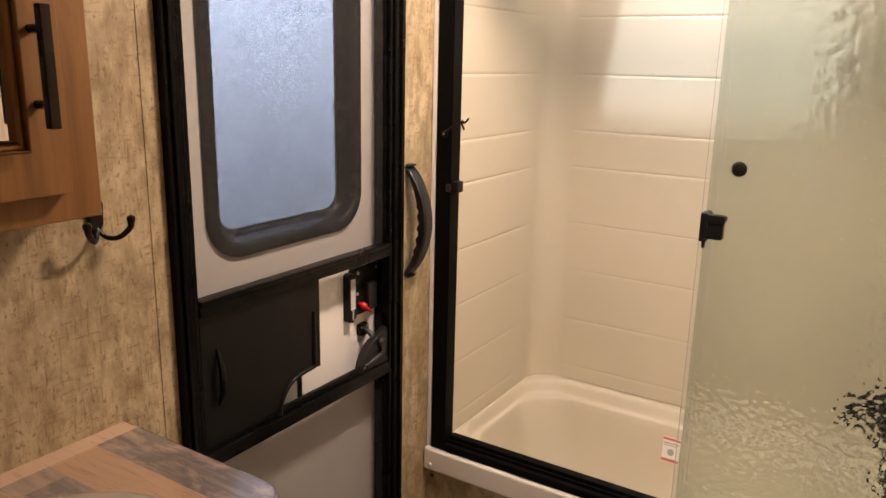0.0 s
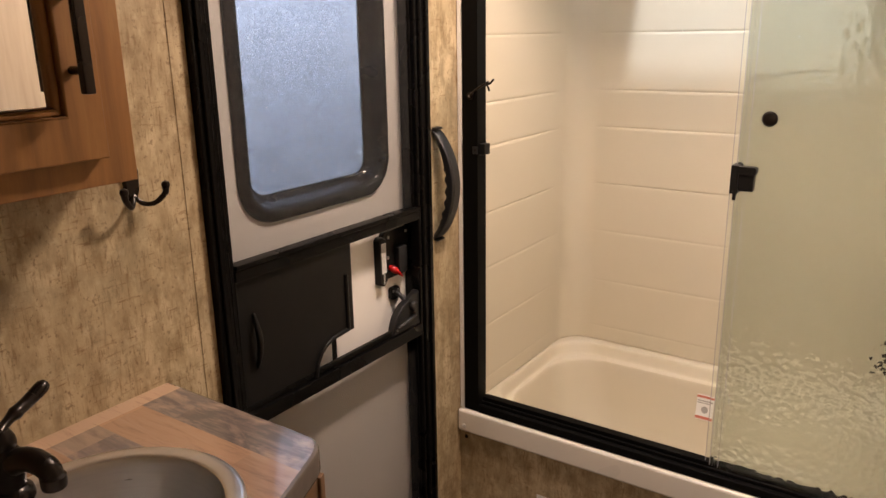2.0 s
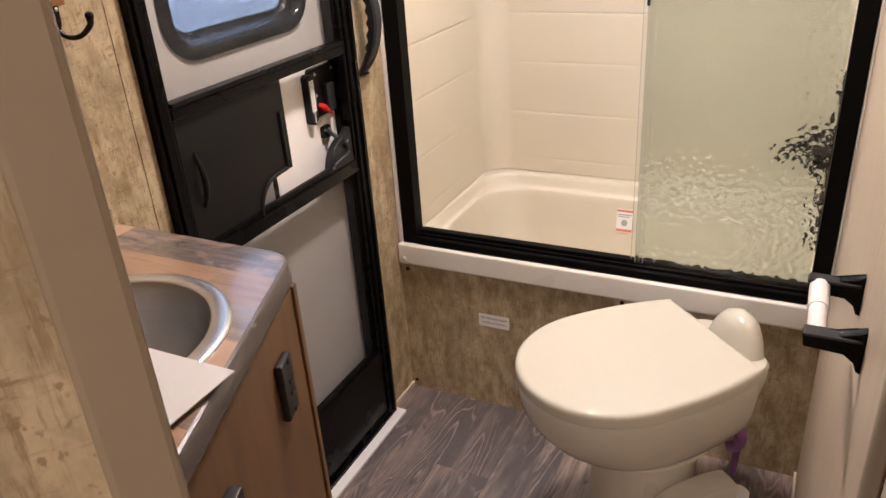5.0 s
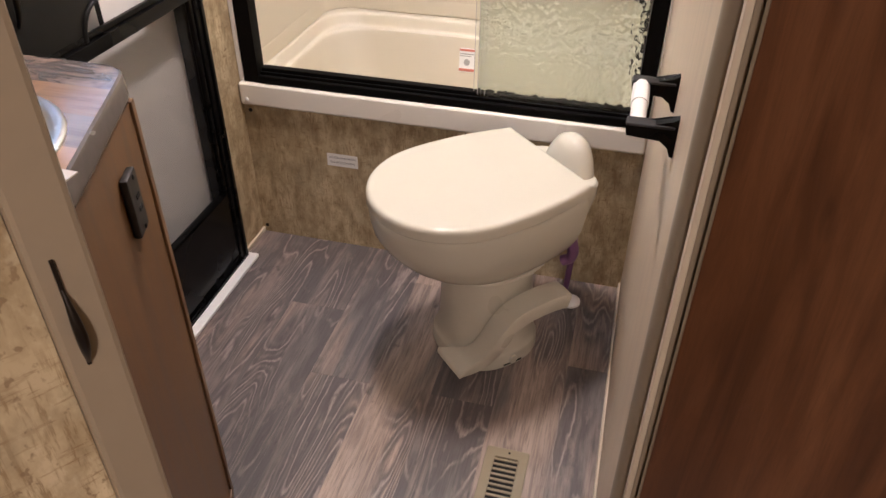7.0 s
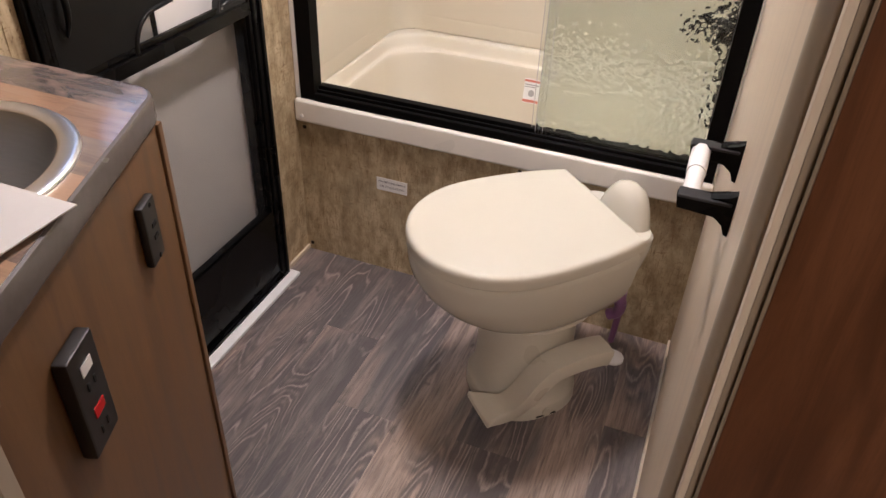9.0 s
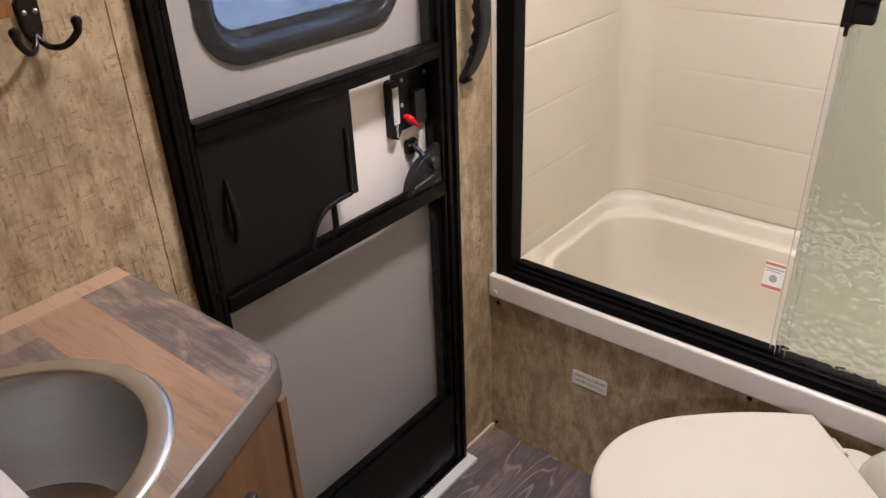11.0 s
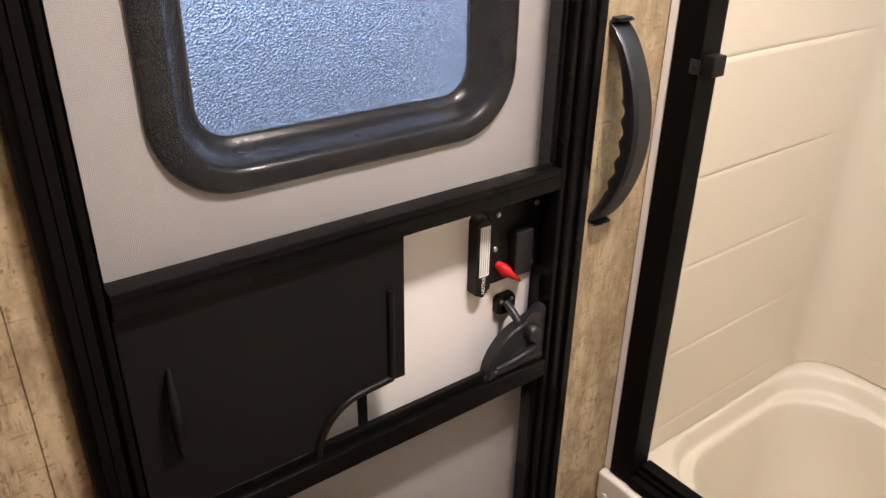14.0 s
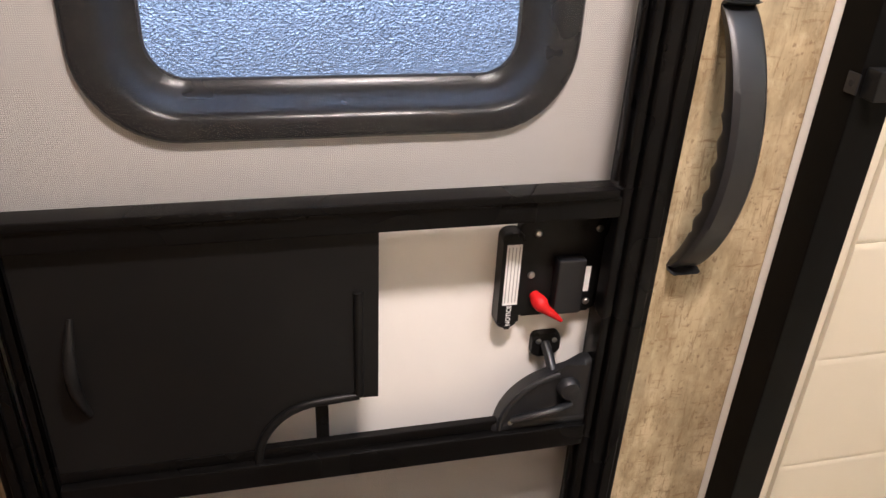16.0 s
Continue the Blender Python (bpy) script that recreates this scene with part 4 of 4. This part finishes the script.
for x, z in ((-1.026, 0.398), (-1.030, 0.022), (-0.43, 0.405)):
    screw_in_wall(x, z)


def shower_enclosure():
    e = thing("shower_enclosure", "black framed sliding shower doors in textured glass", "shower door")
    y0, y1 = SY - 0.004, SY + 0.036
    for nm, a, b in (("left_stile", -1.029, -0.987), ("right_stile", -0.030, 0.006)):
        st = part(nm, box(a, b, y0, y1, 0.4815, 1.745, 0.002), M_POWDER, e)
    part("white_edge", box(-1.0435, -1.0295, SY - 0.002, SY + 0.034, 0.4815, 1.745, 0.002), M_WHITE, e, "white edge strip")
    part("white_edge", box(0.0065, 0.0112, SY - 0.002, SY + 0.034, 0.4815, 1.745, 0.001), M_WHITE, e, "white edge strip")
    tr = part("bottom_track", box(-0.9865, -0.0305, y0 - 0.003, y0 + 0.012, 0.4815, 0.502, 0.003), M_POWDER, e)
    part("track_rib", box(-0.9865, -0.0305, y0 + 0.0125, y0 + 0.020, 0.4815, 0.508, 0.002), M_POWDER, tr)
    part("track_back", box(-0.9865, -0.0305, y0 + 0.0205, y1 + 0.004, 0.4815, 0.517, 0.003), M_POWDER, tr)
    part("header", box(-1.029, 0.006, y0 - 0.002, y1 + 0.004, 1.746, 1.81, 0.004), M_POWDER, e)
    for nm, xa, xb, y in (("front_pane", -0.408, -0.032, SY + 0.012), ("rear_pane", -0.420, -0.034, SY + 0.024)):
        p = part(nm, box(xa, xb, y, y + 0.004, 0.510, 1.745), M_CLEAR, e, "textured greenish glass", False)
        if nm == "front_pane":
            p.data.materials.append(M_GLASS)
            for f in p.data.polygons:
                f.material_index = 1 if f.normal.y < -0.5 else 0
        p.visible_shadow = False
        for off in (0.0004, 0.018):
            part("pane_edge", box(xa + off, xa + off + 0.0013, y - 0.0006, y - 0.0001, 0.515, 1.745), M_LABELGREY, p)
    part("knob", lathe([(0.006, 0), (0.007, 0.004), (0.0135, 0.007), (0.0145, 0.013), (0.011, 0.018), (0.003, 0.020)], 22, pose(-0.354, SY + 0.012, 1.264, 90, 0, 0)), M_BRONZE, e, "dark round knob")
    lt = part("latch", box(-0.414, -0.399, SY - 0.006, SY + 0.032, 1.118, 1.174, 0.002), M_SATIN, e, "black plastic latch")
    part("latch_body", box(-0.399, -0.370, SY - 0.010, SY + 0.010, 1.125, 1.162, 0.003), M_SATIN, lt)
    part("latch_cap", prism(rounded(-0.402, -0.366, 1.158, 1.173, 0.005), SY - 0.012, SY + 0.006, "xz", 0.002), M_SATIN, lt)
    part("latch_pin", box(-0.407, -0.401, SY - 0.008, SY + 0.0, 1.106, 1.125, 0.001), M_SATIN, lt)
    bk = part("strike_bracket", box(-0.9875, -0.970, y0 + 0.004, y0 + 0.030, 1.150, 1.176, 0.002), M_SATIN, e)
    part("strike_plate", box(-1.000, -0.985, y0 - 0.002, y0 - 0.0002, 1.152, 1.170, 0.001), M_RUBBER, e, "small grey plate with a hole")
    part("plate_hole", lathe([(0.003, 0), (0.003, 0.0006)], 12, pose(-0.9925, y0 - 0.002, 1.161, 90, 0, 0)), M_HOLE_SHADE, e)
    return e


shower_enclosure()


def towel_hook():
    h = thing("shower_hook", "thin black forked hook screwed to the shower frame", "hook", pose(-1.006, SY - 0.004, 1.286))
    part("base", lathe([(0.009, 0), (0.009, 0.002), (0.003, 0.004)], 16, pose(0, 0, 0, 90, 0, 0)), M_BRONZE, h)
    part("screw", lathe([(0.003, 0.004), (0.003, 0.005), (0.001, 0.006)], 10, pose(0, 0, 0, 90, 0, 0)), M_SCREW, h)
    part("arm", tube(spline([(0, -0.003, 0), (0.02, -0.010, 0.014), (0.048, -0.018, 0.028), (0.060, -0.020, 0.034)], 5), 0.0026, 8), M_BRONZE, h)
    part("fork", tube(spline([(0.052, -0.019, 0.031), (0.064, -0.020, 0.030), (0.074, -0.020, 0.040)], 4), 0.0024, 8), M_BRONZE, h)
    part("fork", tube(spline([(0.052, -0.019, 0.031), (0.060, -0.020, 0.022), (0.063, -0.020, 0.014)], 4), 0.0024, 8), M_BRONZE, h)
    return h


towel_hook()


def shower_faucet():
    f = thing("shower_faucet", "dark bronze shower faucet seen through the textured glass", "faucet", pose(RX, 1.70, 0.760))
    part("plate", lathe([(0.04, 0), (0.04, 0.006), (0.03, 0.012)], 24, pose(-0.001, 0, 0, 0, -90, 0), (1.0, 1.6)), M_BRONZE, f)
    for y in (-0.06, 0.06):
        part("handle", lathe([(0.014, 0), (0.016, 0.02), (0.026, 0.03), (0.026, 0.048), (0.012, 0.056)], 18, pose(-0.008, y, 0.0, 0, -90, 0)), M_BRONZE, f)
    part("spout", tube(spline([(-0.005, 0, 0.0), (-0.06, 0, 0.01), (-0.10, 0, -0.005), (-0.11, 0, -0.03)], 5), 0.014, 14), M_BRONZE, f)
    part("hose", tube(spline([(-0.012, 0.03, -0.015), (-0.022, 0.01, -0.12), (-0.018, -0.04, -0.22), (-0.012, -0.07, -0.12), (-0.012, -0.075, 0.2)], 6), 0.007, 10), M_BRONZE, f)
    return f


shower_faucet()


# ---- label on the low wall ----
def wall_label():
    lab = thing("wall_label", "white printed label on the low wall", "label", pose(-0.772, SY - 0.0006, 0.279))
    part("card", box(-0.044, 0.044, -0.0004, 0.0006, -0.019, 0.019), M_WHITE, lab)
    text_part("print", "WATER LINE DRAIN", 0.0086, pose(0, -0.0009, 0.0075, 90), M_INK, lab, 0.0)
    text_part("print", "VALVE LOCATION", 0.0086, pose(0, -0.0009, -0.0065, 90), M_INK, lab, 0.0)
    return lab


wall_label()


# ---- toilet, turned to the doorway ----
def toilet():
    t = thing("toilet", "bone coloured porcelain toilet with closed lid", "toilet", Matrix.Translation((-0.199, 1.328, 0)) @ pose(0, 0, 0, 0, 0, -135))
    # local x runs to the front tip, y towards the pedal side is +
    m = t.matrix_world.copy()

    def egg(scale, z, shift=0.0, back=0.152, grow=0.0, n=40):
        out = []
        for k in range(n + 1):
            a = math.pi * (k / n) - math.pi / 2
            u = math.cos(a)
            x = 0.225 + 0.212 * (u ** 0.9 if u > 0 else 0)
            y = 0.183 * math.sin(a)
            out.append((x, y))
        pts = [(x, y) for x, y in out]
        side = [(0.225 - 0.225 * k / 8, 0.183 - (0.183 - back) * (k / 8) ** 2.2) for k in range(1, 9)]
        pts += side
        pts += [(0.0, back * (1 - k / 4)) for k in range(1, 8)]
        pts += [(x, -y) for x, y in reversed(side)]
        cx = 0.21
        return [(cx + (x - cx) * scale + shift, y * scale, z) for x, y in pts]

    lid = [egg(0.965, 0.4495), egg(0.990, 0.4500), egg(1.0, 0.4525), egg(1.0, 0.4655), egg(0.9975, 0.4710), egg(0.990, 0.4755), egg(0.975, 0.4787), egg(0.945, 0.4805), egg(0.7, 0.4815), egg(0.35, 0.4823), egg(0.05, 0.4825)]
    part("lid", loft(lid), M_BONE, t)
    part("seat", loft([egg(0.930, 0.4455), egg(0.950, 0.446), egg(0.950, 0.4492), egg(0.930, 0.4494)]), M_BONE2, t)

    def oval(cx, rx, ry, z, n=48, p=2.0):
        return [(cx + rx * math.copysign(abs(math.cos(2 * math.pi * k / n)) ** (2 / p), math.cos(2 * math.pi * k / n)), ry * math.copysign(abs(math.sin(2 * math.pi * k / n)) ** (2 / p), math.sin(2 * math.pi * k / n)), z) for k in range(n)]

    def bowl_ring(scale, z, shift):
        return [(x, y, z) for x, y, _ in egg(scale, z, shift)]

    part("bowl", loft([bowl_ring(0.93, 0.4453, 0.0), bowl_ring(0.960, 0.4445, 0.0), bowl_ring(0.975, 0.4395, 0.0), bowl_ring(0.982, 0.432, 0.0), bowl_ring(0.982, 0.415, -0.001), bowl_ring(0.965, 0.388, -0.003), bowl_ring(0.93, 0.358, -0.010), bowl_ring(0.87, 0.328, -0.020), bowl_ring(0.79, 0.302, -0.032), bowl_ring(0.71, 0.284, -0.042), bowl_ring(0.66, 0.275, -0.049), bowl_ring(0.63, 0.270, -0.053)]), M_BONE, t)
    ped = [oval(0.153, 0.112, 0.110, 0.262, p=2.2), oval(0.153, 0.107, 0.105, 0.245, p=2.2), oval(0.153, 0.107, 0.105, 0.12, p=2.2), oval(0.153, 0.110, 0.108, 0.052, p=2.4), oval(0.153, 0.119, 0.118, 0.040, p=2.4), oval(0.153, 0.122, 0.121, 0.032, p=2.4), oval(0.153, 0.123, 0.122, 0.006, p=2.4), oval(0.153, 0.121, 0.120, 0.0, p=2.4)]
    part("pedestal", loft(ped), M_BONE2, t)
    part("bowl_collar", loft([oval(0.152, 0.134, 0.122, 0.2720, p=2.3), oval(0.152, 0.137, 0.125, 0.267, p=2.3), oval(0.152, 0.128, 0.120, 0.2615, p=2.3)]), M_BONE2, t)
    part("rear_deck", loft([[(x, y, z) for x, y in rounded(-0.076 + i, 0.030, -0.105 + i, 0.114 - i, 0.045, 8)] for i, z in ((0.024, 0.30), (0.008, 0.36), (0.0, 0.41), (0.0, 0.434), (0.004, 0.4405), (0.012, 0.4425))]), M_BONE, t)

    def pod(cx, rx, ry, z):
        return [(x, y + 0.012, z) for x, y, _ in oval(cx, rx, ry, z)]

    part("vacuum_breaker", loft([pod(-0.050, 0.042, 0.074, 0.440), pod(-0.050, 0.041, 0.071, 0.452), pod(-0.052, 0.038, 0.062, 0.474), pod(-0.054, 0.032, 0.048, 0.496), pod(-0.055, 0.024, 0.035, 0.508), pod(-0.056, 0.014, 0.020, 0.515), pod(-0.056, 0.005, 0.007, 0.518)]), M_BONE, t, "rounded bone porcelain housing")
    for y in (-0.085, 0.085):
        part("hinge", tube([(-0.006, y - 0.018, 0.456), (-0.006, y + 0.018, 0.456)], 0.010, 12), M_BONE, t)
    # flush pedal: a wavy broad lever along the side
    ctr = spline([(0.312, 0.088, 0.058), (0.294, 0.090, 0.054), (0.268, 0.098, 0.055), (0.244, 0.112, 0.070), (0.222, 0.126, 0.106), (0.200, 0.134, 0.150), (0.166, 0.138, 0.182), (0.108, 0.140, 0.194), (0.055, 0.138, 0.190), (0.032, 0.138, 0.184)], 5)
    rings = []
    n = len(ctr)
    for i, p in enumerate(ctr):
        k = i / (n - 1)
        d = (ctr[min(i + 1, n - 1)] - ctr[max(i - 1, 0)]).normalized()
        up = Vector((0, 1, 0)).cross(d).normalized()
        if up.z < 0:
            up = -up
        broad = max(0.0, 1 - k * 3.2)
        w = 0.031 + 0.024 * broad
        h = 0.020 - 0.012 * broad
        if i in (0, n - 1):
            w, h = w * 0.84, h * 0.6
        rings.append([p + up * (h * b) + Vector((0, w * a, 0)) for a, b in ((-0.92, -1), (-1.0, -0.6), (-1.0, 0.5), (-0.9, 0.9), (0, 1.0), (0.9, 0.9), (1.0, 0.5), (1.0, -0.6), (0.92, -1), (0, -1.05))])
    part("flush_pedal", loft(rings), M_BONE2, t, "wavy bone plastic flush pedal")
    part("bolt_cap", lathe([(0.011, 0), (0.011, 0.004), (0.006, 0.006)], 16, pose(0.15, 0.1215, 0.020, -90, 0, 0)), M_BONE2, t)
    part("slot", box(0.125, 0.175, 0.1195, 0.1235, 0.008, 0.0105), M_HOLE_SHADE, t)
    part("water_valve", tube(spline([(0.0, 0.085, 0.235), (-0.012, 0.10, 0.250), (-0.008, 0.108, 0.285), (0.0, 0.10, 0.31)], 4), 0.013, 12), M_PURPLE, t, "purple plastic water valve")
    part("supply_line", tube(spline([(-0.03, 0.075, 0.245), (-0.06, 0.05, 0.26), (-0.09, 0.02, 0.20), (-0.10, 0.0, 0.05)], 5), 0.008, 10), M_PURPLE, t)
    part("valve_cap", lathe([(0.024, 0), (0.024, 0.006), (0.016, 0.011), (0.005, 0.013)], 20, pose(-0.002, 0.128, 0.138)), M_WHITE, t, "white plastic cap")
    return t


toilet()


# ---- toilet paper holder ----
def paper_holder():
    h = thing("paper_holder", "black paper holder with white roller and no paper", "paper holder")
    for y in (0.864, 0.730):
        prof = [(EX, 0.884), (EX, 0.829), (EX - 0.005, 0.831), (EX - 0.009, 0.842), (EX - 0.020, 0.851), (EX - 0.062, 0.854), (EX - 0.065, 0.871), (EX - 0.030, 0.873), (EX - 0.008, 0.879)]
        a = part("arm", prism(prof, y - 0.007, y + 0.007, "xz", 0.002), M_BLACK, h)
        part("arm_ledge", box(EX - 0.064, EX - 0.004, y - 0.011, y + 0.011, 0.869, 0.8735, 0.002), M_RUBBER, a)
    part("roller", tube([(EX - 0.050, 0.737, 0.863), (EX - 0.050, 0.797, 0.863)], 0.0105, 20), M_WHITE, h, "white plastic roller")
    part("roller_sleeve", tube([(EX - 0.050, 0.797, 0.863), (EX - 0.050, 0.857, 0.863)], 0.0120, 20), M_WHITE, h)
    return h


paper_holder()


# ---- floor register ----
def floor_register():
    v = thing("floor_vent", "khaki metal floor register with a row of slats", "vent")
    x0, x1, y1, L = -0.226, -0.134, 0.880, 0.33
    part("frame", prism(rounded(x0, x1, y1 - L, y1, 0.004), 0.0005, 0.005, "xy", 0.002, rounded(x0 + 0.021, x1 - 0.021, y1 - L + 0.022, y1 - 0.024, 0.004)), M_OLIVE, v)
    # flat sheet; the duct's shade is its colour, no depth is built
    part("duct_shade", box(x0 + 0.02, x1 - 0.02, y1 - L + 0.02, y1 - 0.022, 0.0005, 0.0012), M_HOLE_SHADE, v, "dark sheet for the shade in the duct opening")
    n = 22
    for k in range(n):
        y = y1 - 0.030 - (L - 0.058) * k / (n - 1)
        part("slat", box(x0 + 0.020, x1 - 0.020, y - 0.0028, y + 0.0028, 0.0015, 0.0042, 0.0008), M_OLIVE, v)
    part("screw_hole", lathe([(0.0025, 0), (0.0025, 0.0006)], 10, pose((x0 + x1) / 2 + 0.004, y1 - 0.011, 0.005)), M_HOLE_SHADE, v)
    return v


floor_register()

# ---- bathroom door, open into the hall ----
bd = thing("bathroom_door", "dark red-brown wooden door, open into the hall", "door", pose(HINGE.x + 0.006, HINGE.y - 0.026, 0.012, 0, 0, TURN_DOOR - 90))
part("leaf", box(0.0, 0.56, 0.0, 0.030, 0.0, 1.87, 0.002), M_DOOR, bd)
part("edge_band", box(-0.004, 0.0, 0.001, 0.029, 0.0, 1.87, 0.001), M_TRIM, bd)


# ---- ceiling lamps ----
def puck(name, x, y):
    p = thing(name, "unseen round white ceiling light, switched on", "ceiling light", pose(x, y, CEIL))
    part("housing", lathe([(0.115, 0), (0.115, -0.012), (0.108, -0.018), (0.102, -0.018)], 32), M_WHITE, p)
    part("lens", lathe([(0.100, -0.012), (0.100, -0.020), (0.07, -0.024), (0.01, -0.026)], 32), M_LENS, p)
    return p


puck("ceiling_light", *LAMP)
# Out-of-view fitting, added to go with the hall lamp.
puck("ceiling_light", *HALL)

# ---- floor planks ----
floor = structure("floor", box(WX, 1.0, -1.7, 2.2, -0.03, -0.004), M_SUB, "grey-brown wood-look vinyl plank floor", "floor")
plank_meshes = {}
PW = 0.148
col = 0
x = -0.532 - 4 * PW
while x < 1.0:
    y = -1.7 - (0.37 * col) % 0.9
    if abs(x + PW + 0.532) < 0.01:
        y = 0.987 - 3 * 0.914
    while y < 1.5:
        a, b, c, d = max(x, WX), min(x + PW, 1.0), max(y, -1.7), min(y + 0.914, 1.5)
        if b - a > 0.004 and d - c > 0.004:
            key = (round(b - a, 3), round(d - c, 3))
            if key not in plank_meshes:
                bm = box(0, b - a, 0, d - c, -0.004, 0.0, 0.0004, 1)
                me = bpy.data.meshes.new("plank")
                bm.to_mesh(me)
                bm.free()
                me.materials.append(M_FLOOR)
                plank_meshes[key] = me
            p = new("plank", plank_meshes[key])
            p.location = (a, c, 0)
            p.parent = floor
        y += 0.914
    x += PW
    col += 1
